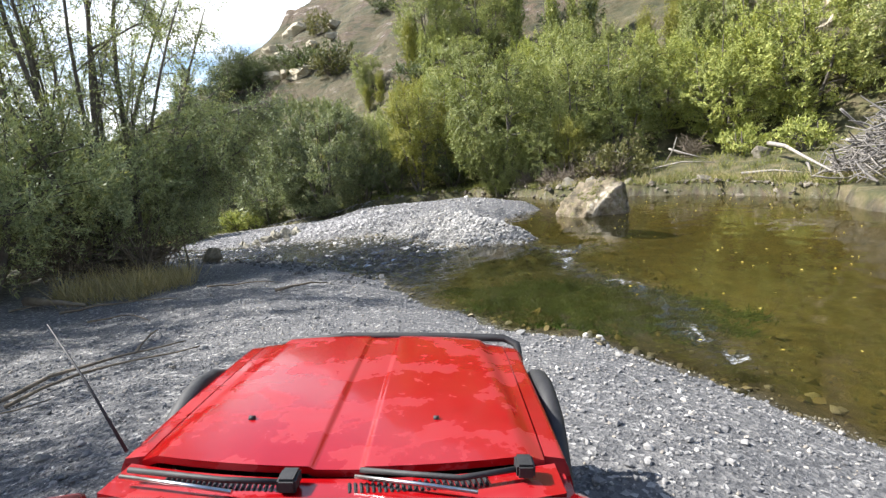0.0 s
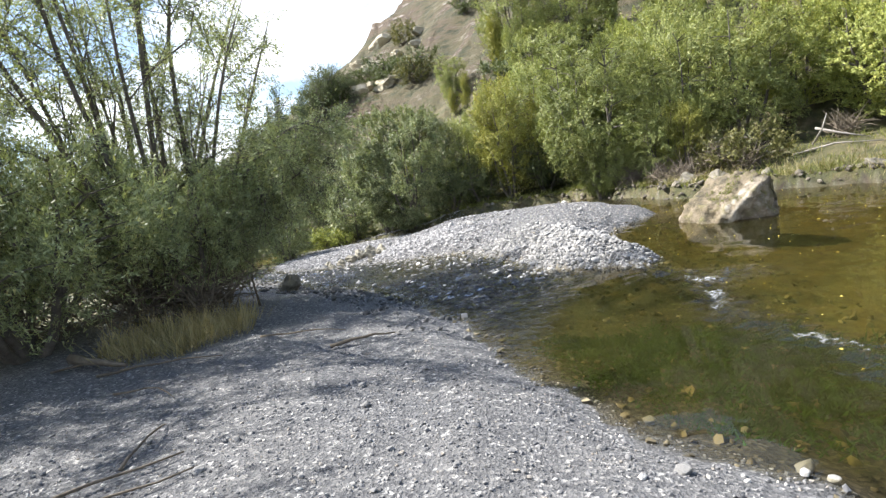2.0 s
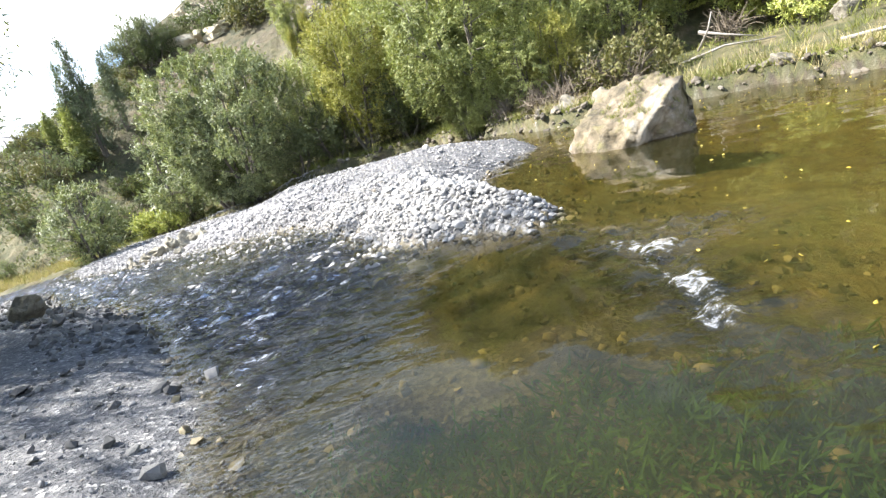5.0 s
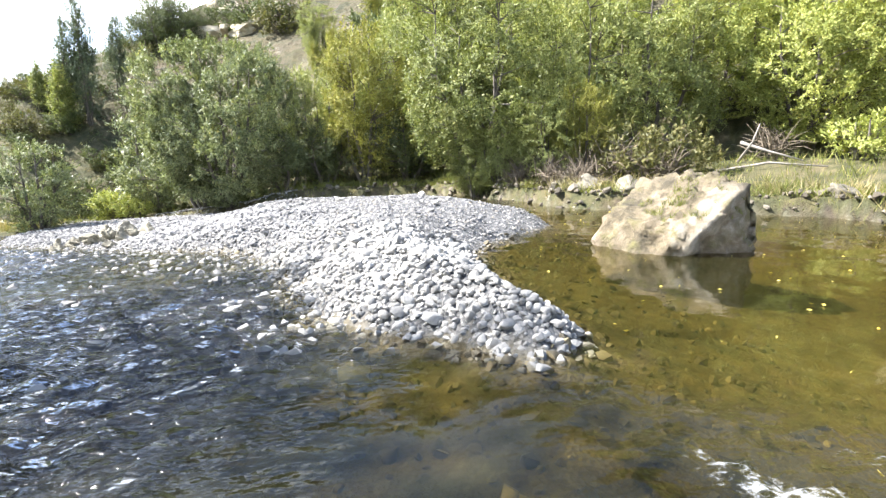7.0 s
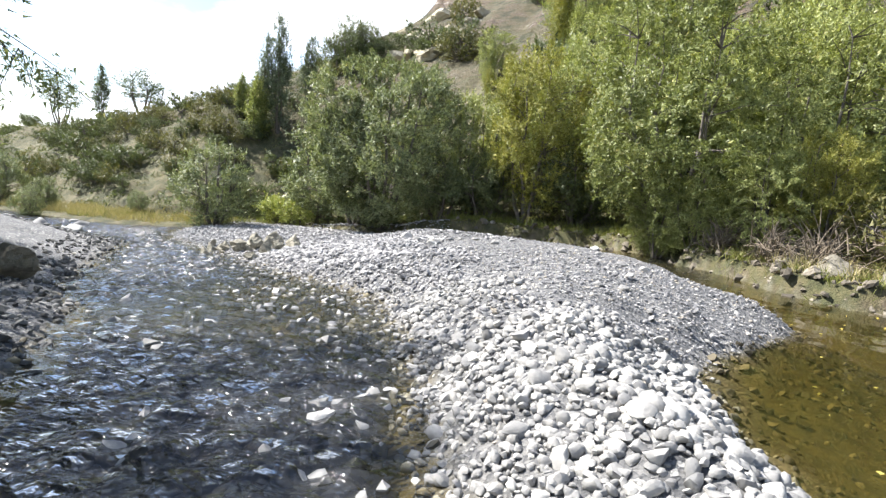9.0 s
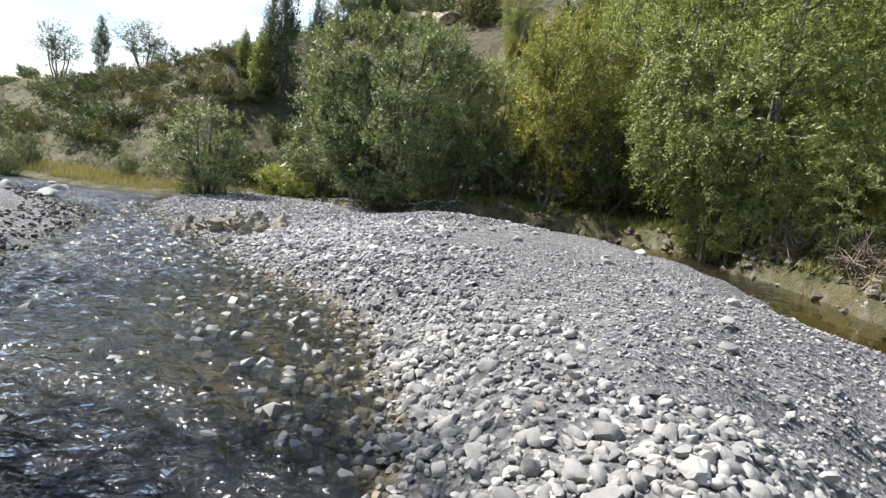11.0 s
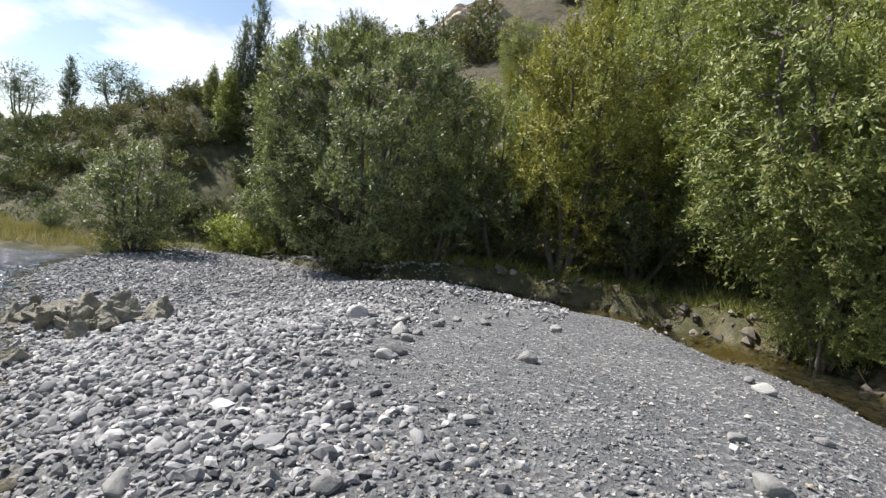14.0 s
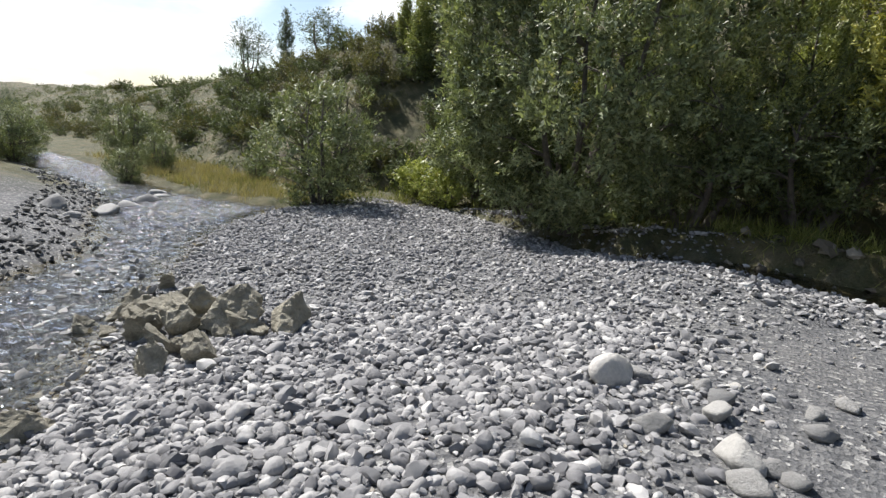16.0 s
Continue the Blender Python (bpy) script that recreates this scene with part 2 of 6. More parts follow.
    cover = ramp(n, l, th.outputs["Value"], (0.43, (0, 0, 0)), (0.72, (0.8, 0.8, 0.8)))
    foam_glint = n.new("ShaderNodeBsdfDiffuse")
    foam_glint.inputs["Color"].default_value = (0.72, 0.74, 0.76, 1)
    m3 = n.new("ShaderNodeMixShader")
    l.new(cover, m3.inputs["Fac"])
    l.new(m2.outputs["Shader"], m3.inputs[1])
    l.new(foam_glint.outputs["BSDF"], m3.inputs[2])
    l.new(m3.outputs["Shader"], n["Material Output"].inputs["Surface"])
    return m


def boulder_material():
    m, n, l, b = material("boulder_rock", 0.9)
    v = coords(n, l)
    a = noise_tex(n, l, v, 1.6, 9.0, 0.7)
    col = ramp(n, l, a.outputs["Fac"], (0.36, (0.07, 0.06, 0.04)), (0.45, (0.17, 0.14, 0.09)), (0.54, (0.25, 0.205, 0.145)), (0.61, (0.36, 0.31, 0.24)), (0.67, (0.48, 0.45, 0.39)))
    f = noise_tex(n, l, v, 9.0, 8.0, 0.7)
    col = mixed(n, l, 0.45, col, ramp(n, l, f.outputs["Fac"], (0.3, (0.5, 0.5, 0.5)), (0.7, (1.25, 1.22, 1.15))), "MULTIPLY")
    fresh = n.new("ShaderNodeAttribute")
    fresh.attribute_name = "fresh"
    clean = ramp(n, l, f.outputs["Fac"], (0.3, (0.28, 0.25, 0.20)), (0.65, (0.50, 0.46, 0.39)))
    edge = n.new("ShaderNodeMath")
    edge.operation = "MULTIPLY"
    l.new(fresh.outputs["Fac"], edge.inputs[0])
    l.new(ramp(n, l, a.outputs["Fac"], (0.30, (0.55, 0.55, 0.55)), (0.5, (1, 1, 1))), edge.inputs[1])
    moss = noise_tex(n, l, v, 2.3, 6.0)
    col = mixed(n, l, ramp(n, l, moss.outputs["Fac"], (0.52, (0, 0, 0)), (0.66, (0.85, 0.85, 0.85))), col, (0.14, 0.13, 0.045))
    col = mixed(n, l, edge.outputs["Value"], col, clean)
    l.new(col, b.inputs["Base Color"])
    bump(n, l, b, f.outputs["Fac"], 1.0, 0.09)
    return m


GROUND = gravel_ground()
PEBBLE = stone_material("pebble", [(0.0, (0.12, 0.121, 0.128)), (0.5, (0.24, 0.239, 0.243)), (0.82, (0.35, 0.343, 0.336)), (0.90, (0.34, 0.30, 0.24)), (1.0, (0.66, 0.645, 0.61))])
# darker copy of the pebble colours, with willow shade mixed in, for the start
SHADEPEBBLE = stone_material("shaded_pebble", [(0.0, (0.12, 0.121, 0.126)), (0.5, (0.20, 0.20, 0.202)), (0.84, (0.28, 0.276, 0.27)), (0.90, (0.27, 0.24, 0.20)), (1.0, (0.62, 0.605, 0.57))])
COBBLE = stone_material("cobble", [(0.0, (0.19, 0.19, 0.188)), (0.4, (0.285, 0.28, 0.268)), (0.85, (0.36, 0.352, 0.336)), (1.0, (0.50, 0.485, 0.45))])
GREYCOBBLE = stone_material("grey_cobble", [(0.0, (0.12, 0.12, 0.126)), (0.45, (0.255, 0.252, 0.253)), (0.85, (0.38, 0.372, 0.367)), (1.0, (0.58, 0.57, 0.55))])
BANKSTONE = stone_material("bank_stone", [(0.0, (0.065, 0.055, 0.04)), (0.6, (0.14, 0.12, 0.09)), (1.0, (0.28, 0.25, 0.20))])
BANKROCK = plain("bank_rock", (0.10, 0.09, 0.065), (0.26, 0.235, 0.185), 3.0, 0.9, 0.8, 0.04)
PALE = stone_material("pale_stone", [(0.0, (0.40, 0.39, 0.37)), (1.0, (0.52, 0.50, 0.47))])
WETSTONE = stone_material("wet_stone", [(0.0, (0.04, 0.036, 0.024)), (0.7, (0.11, 0.09, 0.05)), (1.0, (0.26, 0.22, 0.13))], 0.4)
DARKSTONE = stone_material("damp_stone", [(0.0, (0.05, 0.05, 0.05)), (0.6, (0.13, 0.13, 0.125)), (1.0, (0.30, 0.29, 0.27))])
HEAPROCK = plain("heap_rock", (0.17, 0.155, 0.115), (0.42, 0.39, 0.31), 4.0, 0.9, 0.8, 0.04)
BOULDER = boulder_material()
DARKROCK = plain("dark_rock", (0.10, 0.095, 0.07), (0.24, 0.22, 0.17), 5.0, 0.9, 0.8, 0.04)
CLIFF = plain("cliff_rock", (0.34, 0.29, 0.19), (0.62, 0.56, 0.43), 0.9, 0.95, 0.9, 0.2)
RIVER = water_material()
BARK = plain("bark", (0.07, 0.06, 0.05), (0.19, 0.165, 0.14), 6.0, 0.9, 0.7, 0.03)
DRIFT = plain("driftwood", (0.15, 0.138, 0.122), (0.34, 0.318, 0.29), 5.0, 0.9, 0.5, 0.02, 0.5)
TWIG = plain("dry_twig", (0.09, 0.07, 0.05), (0.22, 0.18, 0.13), 6.0, 0.9)
L_GREY = leaf_material("willow_leaf_grey", (0.08, 0.10, 0.047), (0.285, 0.32, 0.18), (0.46, 0.42, 0.22), 0.25)
L_GREEN = leaf_material("willow_leaf_green", (0.13, 0.155, 0.055), (0.365, 0.395, 0.155), (0.54, 0.48, 0.21), 0.15)
# near willow leaf, its colour lightened to carry the haze over that side
L_NEAR = leaf_material("hazed_willow_leaf", (0.15, 0.18, 0.085), (0.38, 0.42, 0.23), (0.46, 0.42, 0.18), 0.3)
L_BANK = leaf_material("bank_willow_leaf", (0.085, 0.105, 0.035), (0.26, 0.29, 0.105), (0.44, 0.40, 0.17), 0.15)
L_YELLOW = leaf_material("willow_leaf_yellow", (0.15, 0.155, 0.038), (0.33, 0.325, 0.09), (0.54, 0.45, 0.14))
L_BRIGHT = leaf_material("bank_leaf_bright", (0.165, 0.20, 0.05), (0.425, 0.45, 0.15), (0.56, 0.49, 0.16))
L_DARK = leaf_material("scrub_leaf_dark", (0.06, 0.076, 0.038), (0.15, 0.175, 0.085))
L_POPLAR = leaf_material("poplar_leaf", (0.06, 0.082, 0.058), (0.17, 0.205, 0.145))
L_SCRUB = leaf_material("hill_scrub_leaf", (0.075, 0.08, 0.032), (0.19, 0.18, 0.075), (0.28, 0.23, 0.12))
L_WEED = plain("water_weed", (0.012, 0.042, 0.006), (0.038, 0.10, 0.014), 3.0, 1.0)
GRASS = leaf_material("grass_blade", (0.09, 0.105, 0.03), (0.22, 0.235, 0.07), (0.44, 0.36, 0.18))
DRYGRASS = leaf_material("dry_grass_blade", (0.24, 0.20, 0.10), (0.42, 0.36, 0.21))
FALLEN = leaf_material("fallen_leaf", (0.40, 0.30, 0.05), (0.60, 0.50, 0.14))

# ---- the land ----
START_EDGE = [(-1500, 27.6), (-60, 27.6), (-30, 27.2), (-22, 27.0), (-18.6, 26.3), (-16.8, 25.2), (-14.2, 24.3), (-12.4, 23.3), (-11.2, 22.0), (-9.6, 19.9), (-7.6, 17.4), (-5.0, 15.2), (-3.5, 13.2), (-2.3, 11.4), (-1.3, 9.8), (-0.3, 7.4), (0.25, 6.6), (0.55, 5.9), (0.95, 5.6), (1.5, 4.9), (2.0, 4.1), (2.5, 3.2), (3.4, 1.8), (5.0, -0.5), (8.0, -5.0), (10, -14), (-1500, -14)]
BAR = [(-15.0, 29.4), (-13.6, 27.0), (-12.0, 25.4), (-9.6, 23.4), (-7.6, 21.9), (-5.4, 20.2), (-3.6, 19.0), (-2.0, 17.6), (-1.3, 16.2), (-0.6, 14.6), (-0.1, 13.2), (0.8, 12.4), (1.5, 11.7), (1.9, 12.0), (1.6, 13.0), (1.4, 14.6), (1.55, 15.7), (2.2, 16.8), (3.2, 18.0), (2.8, 19.1), (2.2, 19.9), (2.6, 21.4), (2.0, 23.5), (1.3, 25.2), (0.2, 27.0), (-2.0, 27.6), (-5.0, 28.6), (-8.0, 31.0), (-12.5, 34.0), (-15.5, 33.0)]
BANK = [(-1500, 33), (-80, 33), (-40, 30.2), (-26, 29.6), (-19.5, 29.0), (-16.2, 29.4), (-14.6, 30.2), (-13.6, 32.6), (-12.0, 33.4), (-8.0, 31.0), (-5.0, 29.2), (-2.0, 28.6), (1.0, 27.8), (2.9, 25.0), (3.8, 22.8), (4.4, 21.2), (6.5, 19.9), (8.4, 18.4), (9.5, 16.2), (10.0, 14.0), (9.3, 11.6), (10.4, 8.0), (13.0, 0.0), (16, -14), (120, -14), (120, 400), (-1500, 400)]


def signed(px, py, poly):
    """Distance to the edge of a polygon, positive inside."""
    best, inside = np.full(px.shape, 1e9), np.zeros(px.shape, bool)
    for (ax, ay), (bx, by) in zip(poly, poly[1:] + poly[:1]):
        dx, dy = bx - ax, by - ay
        u = np.clip(((px - ax) * dx + (py - ay) * dy) / (dx * dx + dy * dy), 0, 1)
        best = np.minimum(best, np.hypot(px - ax - u * dx, py - ay - u * dy))
        cross = (ay > py) != (by > py)
        inside ^= cross & (px < ax + (py - ay) * dx / (dy if dy else 1e-9))
    return np.where(inside, best, -best)


def wobble(px, py, size, seed):
    """Smooth noise from a few rotated waves, about -1 to 1."""
    rng = np.random.default_rng(seed)
    out = np.zeros(np.shape(px))
    for k in range(7):
        a, f, p = rng.uniform(0, 6.28), rng.uniform(0.6, 1.9) * 6.28 / size, rng.uniform(0, 6.28)
        out = out + np.sin((px * np.cos(a) + py * np.sin(a)) * f + p + 1.3 * np.sin((py * np.cos(a) - px * np.sin(a)) * f * 0.7 + p))
    return out / 4.5


def smooth(x, a, b):
    u = np.clip((x - a) / (b - a), 0, 1)
    return u * u * (3 - 2 * u)


def water_level(px, py):
    run = np.interp(px, [-60, -18, -12, -6, -3, 1.0, 1.7], [-1.5, -1.2, -0.95, -0.5, -0.3, -0.08, 0])
    pool = np.clip(0.012 * (py - 14) - 0.01 * (px - 3), -0.2, 0.18)
    mix = np.clip((px - 1.0) / 0.7, 0, 1)
    back = np.clip((py - 24) / 3, 0, 1) * np.clip((1.5 - px) / 1, 0, 1) * smooth(px, -7, -3)
    return run * (1 - mix) * (1 - back) + pool * mix * (1 - back) + 0.05 * back


def land(px, py):
    """Height of the ground and its kinds: under water, grassy, dry hill."""
    px, py = np.asarray(px, float), np.asarray(py, float)
    ww = water_level(px, py)
    s = signed(px, py, START_EDGE) + 0.12 * wobble(px, py, 1.7, 3)
    g = signed(px, py, BAR) + 0.10 * wobble(px, py, 1.3, 4)
    k = signed(px, py, BANK) + 0.25 * wobble(px, py, 2.2, 5) + 0.10 * wobble(px, py, 0.8, 15)
    # river bed
    deep = np.interp(px, [-30, -8, 0, 1.5, 3.5, 7, 12], [0.25, 0.22, 0.28, 0.3, 0.5, 0.9, 0.9])
    wet = np.minimum(np.minimum(-s, -g), -k)
    # the bar shelves gently into the run, the other banks fall off sooner
    shelf = np.exp(-np.maximum(np.maximum(-g, 0) - 1.7 * smooth(-px, -0.5, 2) * smooth(py, 14.0, 16.5) * smooth(px, -6.2, -4.2), 0) / 0.7)
    fall = np.minimum(1 - np.exp(-np.maximum(wet, 0) / 0.8), 1 - 0.62 * shelf * smooth(-px, -1.5, 0.5))
    h = ww - deep * fall + 0.035 * wobble(px, py, 0.9, 6)
    # gravel where the walk starts
    rise = 0.62 * (1 - np.exp(-np.maximum(s, 0) / 2.6)) + 0.05 * smooth(s, 0, 0.4) + 0.5 * smooth(-px, 5, 11) * smooth(s, 0.5, 4)
    h = np.where(s > 0, ww + rise + 0.03 * wobble(px, py, 1.6, 7), h)
    # gravel bar: highest beside the pool, sloping down to the run and downstream
    crown = np.maximum(0.67 - 0.085 * np.maximum(0.5 - px, 0) - 0.10 * np.maximum(-4 - px, 0) - 0.035 * (py - 17), ww + 0.14)
    crown = np.minimum(crown, ww + 0.80)
    top = (crown - ww) * (1 - np.exp(-np.maximum(g, 0) / 0.75))
    h = np.where(g > 0, ww + top + 0.03 * wobble(px, py, 1.9, 8) * smooth(g, 0, 0.6), h)
    # far bank, the flat behind it and the hill
    along = np.interp(px, [-80, -55, -45, -35, -20, -8, 0, 15, 40, 90], [0.30, 0.36, 0.42, 0.52, 0.86, 0.98, 1.0, 1.1, 1.2, 1.2])
    flat = np.interp(px, [-60, -30, -12, 0, 6, 14, 30], [3, 4, 3.5, 3.5, 6.0, 8.0, 8])
    cap = np.interp(px, [-60, -40, -28, -21, -12, 0], [12, 14, 17, 34, 90, 120])
    up = np.maximum(k - flat, 0)
    upc = np.minimum(up, cap) + 0.15 * np.maximum(np.minimum(up - cap, 0), 0)
    hill = along * (0.82 * np.minimum(upc, 9) + 0.55 * np.clip(upc - 9, 0, 120))
    hill = 1.14 * hill + 0.2 * smooth(-px, 23, 31) * smooth(up, 4, 11)
    hill = hill * (1 + 0.05 * wobble(px, py, 19, 9)) + 0.35 * wobble(px, py, 6, 10) * smooth(up, 0, 8)
    low = smooth(px, -14, -6)
    bank = (0.10 + 0.27 * low) * smooth(k, -0.06, 0.16) + (0.08 + 0.55 * low) * smooth(k, 0.6, 5) + 0.05 * wobble(px, py, 1.5, 11)
    h = np.where(k > 0, ww + bank + hill, h)
    # the near side of the valley, behind and to the left
    side = np.maximum(np.maximum(-px - 34, 0), np.maximum(-py - 8, 0))
    left = 0.16 * np.clip(side - 2, 0, 40) * smooth(-px, 20, 60) * (1 - smooth(py, 5, 24)) + 0.12 * np.clip(-py - 8, 0, 60)
    h = h + np.where(k > 0, 0, left)
    grassy = np.maximum(smooth(k, -0.22, -0.05), smooth(s, 2.5, 6) * smooth(-px, 7.5, 11))
    grassy = np.maximum(grassy, smooth(-px, 17, 22) * (1 - smooth(wet, -0.6, 0)))
    dry = smooth(up, 4, 14) * (k > 0) * (0.25 + 0.75 * smooth(px, -34, -18))
    under = smooth(wet, -0.05, 0.12)
    return h, under, grassy, dry


def ground_at(x, y):
    return float(land(np.array([x]), np.array([y]))[0][0])


def mesh_from(name, verts, faces, mat, smooth_faces=True):
    me = bpy.data.meshes.new(name)
    verts, faces = np.asarray(verts, np.float32), np.asarray(faces, np.int32)
    me.vertices.add(len(verts))
    me.vertices.foreach_set("co", verts.ravel())
    w = faces.shape[1]
    me.loops.add(faces.size)
    me.loops.foreach_set("vertex_index", faces.ravel())
    me.polygons.add(len(faces))
    me.polygons.foreach_set("loop_start", np.arange(0, faces.size, w, dtype=np.int32))
    me.polygons.foreach_set("loop_total", np.full(len(faces), w, np.int32))
    me.polygons.foreach_set("use_smooth", np.full(len(faces), smooth_faces))
    me.update(calc_edges=True)
    me.materials.append(mat)
    return me


def sheet(name, xs, ys, height, mat):
    gx, gy = np.meshgrid(xs, ys)
    z = height(gx, gy)
    verts = np.stack([gx, gy, z], -1).reshape(-1, 3)
    w = len(xs)
    i = (np.arange(len(ys) - 1)[:, None] * w + np.arange(w - 1)).ravel()
    return mesh_from(name, verts, np.stack([i, i + 1, i + w + 1, i + w], 1), mat), gx, gy


def axis(lo, hi, step, far, grow=1.18):
    """Even steps between lo and hi, then wider and wider ones out to far."""
    mid = list(np.arange(lo, hi, step))
    out, d = [mid[-1]], step
    while out[-1] < far:
        d *= grow
        out.append(out[-1] + d)
    back, d = [mid[0]], step
    while back[-1] > -far:
        d *= grow
        back.append(back[-1] - d)
    return np.array(back[:0:-1] + mid + out[1:])


me, gx, gy = sheet("ground", axis(-18, 12, 0.16, 1500, 1.08), axis(-1, 34, 0.16, 1500, 1.08), lambda a, b: land(a, b)[0], GROUND)
_, under, grassy, dry = land(gx, gy)
paint = me.color_attributes.new("land", "FLOAT_COLOR", "POINT")
# low alpha marks the start, whose dry gravel carries the painted shade
paint.data.foreach_set("color", np.stack([under, grassy, dry, np.maximum(smooth(gy, 8.8, 12), smooth(gx, 2.0, 3.4))], -1).astype(np.float32).ravel())
ground = tagged(new("ground", me), "grey gravel riverbed with grassy banks and a dry hillside", "ground", kind="structure")


RIFFLE = [(1.5, 11.5), (1.8, 10.9), (2.15, 10.6), (2.1, 10.0), (2.0, 9.4), (1.9, 8.6), (2.2, 7.9), (2.5, 7.2), (2.6, 6.2), (2.4, 5.3), (2.4, 4.6)]


def riffle_line(px, py):
    """How close a place is to the stony drop between pool and run, 0 to 1."""
    best = np.full(np.shape(px), 9.0)
    for (ax, ay), (bx, by) in zip(RIFFLE, RIFFLE[1:]):
        dx, dy = bx - ax, by - ay
        u = np.clip(((px - ax) * dx + (py - ay) * dy) / (dx * dx + dy * dy), 0, 1)
        best = np.minimum(best, np.hypot(px - ax - u * dx, py - ay - u * dy))
    side = np.exp(-(np.hypot((px - 2.45) / 0.85, (py - 10.35) / 0.38)) ** 2)
    return np.clip(np.exp(-(best / 0.30) ** 2) + side, 0, 1)


def river():
    """The water's sheet, wherever the ground lies under its level."""
    step = 0.1
    xs, ys = np.arange(-40, 15, step), np.arange(-10, 35, step)
    gx, gy = np.meshgrid(xs, ys)
    lev = water_level(gx, gy)
    bed = land(gx, gy)[0]
    ok = bed < lev + 0.05
    rif = riffle_line(gx, gy)
    still = smooth(gx, -2.6 + 0.33 * np.maximum(gy - 7.5, 0), 0.2 + 0.22 * np.maximum(gy - 7.5, 0)) * (1 - 0.3 * rif)
    still = np.maximum(still, smooth(gy, 23, 26) * smooth(gx, -4, 0))
    still = np.maximum(still, 0.55 * smooth(gy, 14.6, 16.4) * smooth(gx, -7, -4.5))
    depth = smooth(lev - bed, 0.03, 0.14)
    still = np.maximum(still, 0.75 * (1 - depth))
    calm = 0.004 * wobble(gx, gy, 0.8, 21)
    quick = 0.034 * wobble(gx, gy, 0.6, 23) + 0.026 * wobble(gx, gy, 0.3, 24)
    z = lev + calm * still + quick * (1 - still) + 0.06 * rif * wobble(gx, gy, 0.4, 22)
    # white painted on the lower run for sun sparkle, beside the riffle's real froth
    glitter = np.exp(-((gx + 9.4) / 3.2) ** 2) * np.exp(-((gy - 21.6) / 1.8) ** 2)
    foam_glint = np.clip(rif * (0.68 + 0.45 * wobble(gx, gy, 1.1, 25)) + 0.72 * glitter, 0, 1.15)
    w = len(xs)
    quad = ok[:-1, :-1] & ok[1:, :-1] & ok[:-1, 1:] & ok[1:, 1:]
    r, c = np.nonzero(quad)
    i = r * w + c
    faces = np.stack([i, i + 1, i + w + 1, i + w], 1)
    used, inverse = np.unique(faces, return_inverse=True)
    pick = lambda a: a.reshape(-1)[used]
    me = mesh_from("water", np.stack([pick(gx), pick(gy), pick(z)], -1), inverse.reshape(-1, 4), RIVER)
    paint = me.color_attributes.new("flow", "FLOAT_COLOR", "POINT")
    paint.data.foreach_set("color", np.stack([pick(still), pick(foam_glint), pick(depth), np.ones(len(used))], -1).astype(np.float32).ravel())
    return tagged(new("water", me), "river with a still olive pool and a dark rippling run", "water", kind="structure")


river()


# ---- stones ----
def ico(level):
    bm = bmesh.new()
    bmesh.ops.create_icosphere(bm, subdivisions=level, radius=1)
    v = np.array([p.co[:] for p in bm.verts])
    f = np.array([[q.index for q in p.verts] for p in bm.faces])
    bm.free()
    return v, f


ICO1, ICO2, ICO3, ICO4 = ico(1), ico(2), ico(3), ico(5)


def stone_shape(shape, seed, flat=0.55, angular=0.0):
    """A unit stone: an uneven, partly flattened pebble."""
    rng = np.random.default_rng(seed)
    v = shape[0].copy()
    for _ in range(5):
        d = rng.normal(size=3)
        d /= np.linalg.norm(d)
        v = v * (1 + rng.uniform(-0.18, 0.18) * (v @ d)[:, None])
    for _ in range(int(3 + 9 * angular)):
        d = rng.normal(size=3)
        d /= np.linalg.norm(d)
        lim = rng.uniform(0.55, 0.85)
        over = np.maximum(v @ d - lim, 0)
        v = v - over[:, None] * d * (0.75 + 0.2 * angular)
    v = v * np.array([1, rng.uniform(0.62, 0.9), flat * rng.uniform(0.8, 1.2)])
    return v


def rock_shape(shape, seed, planes=18, flat=0.75, rough=0.07, low=0.55):
    """A unit broken rock: a body cut by many planes, then weathered."""
    rng = np.random.default_rng(seed)
    d = rng.normal(size=(planes, 3))
    d /= np.linalg.norm(d, axis=1, keepdims=True)
    lim = rng.uniform(low, 0.95, planes)
    v = shape[0]
    r = np.min(np.where(v @ d.T > 0.05, lim / np.maximum(v @ d.T, 0.05), 1.3), axis=1)
    v = v * np.minimum(r, 1.25)[:, None]
    n = np.array([noise.noise(Vector(q * 2.6) + Vector((seed, 1, 2))) + 0.5 * noise.noise(Vector(q * 6.0) + Vector((seed, 5, 2))) for q in v])
    return v * (1 + rough * n)[:, None] * np.array([1, rng.uniform(0.65, 0.9), flat * rng.uniform(0.85, 1.15)])


def spin(n, rng, tilt=0.35):
    """Random turns about z with some tilt, as matrices."""
    a, b, c = rng.uniform(0, 6.28, n), rng.normal(0, tilt, n), rng.normal(0, tilt, n)
    ca, sa, cb, sb, cc, sc = np.cos(a), np.sin(a), np.cos(b), np.sin(b), np.cos(c), np.sin(c)
    z, o = np.zeros(n), np.ones(n)
    rz = np.stack([ca, -sa, z, sa, ca, z, z, z, o], -1).reshape(n, 3, 3)
    ry = np.stack([cb, z, sb, z, o, z, -sb, z, cb], -1).reshape(n, 3, 3)
    rx = np.stack([o, z, z, z, cc, -sc, z, sc, cc], -1).reshape(n, 3, 3)
    return rz @ ry @ rx


# the lowest faces of a small stone stay in the ground
CHIP = (ICO1[0], ICO1[1][ICO1[0][ICO1[1]][:, :, 2].max(1) > -0.4])


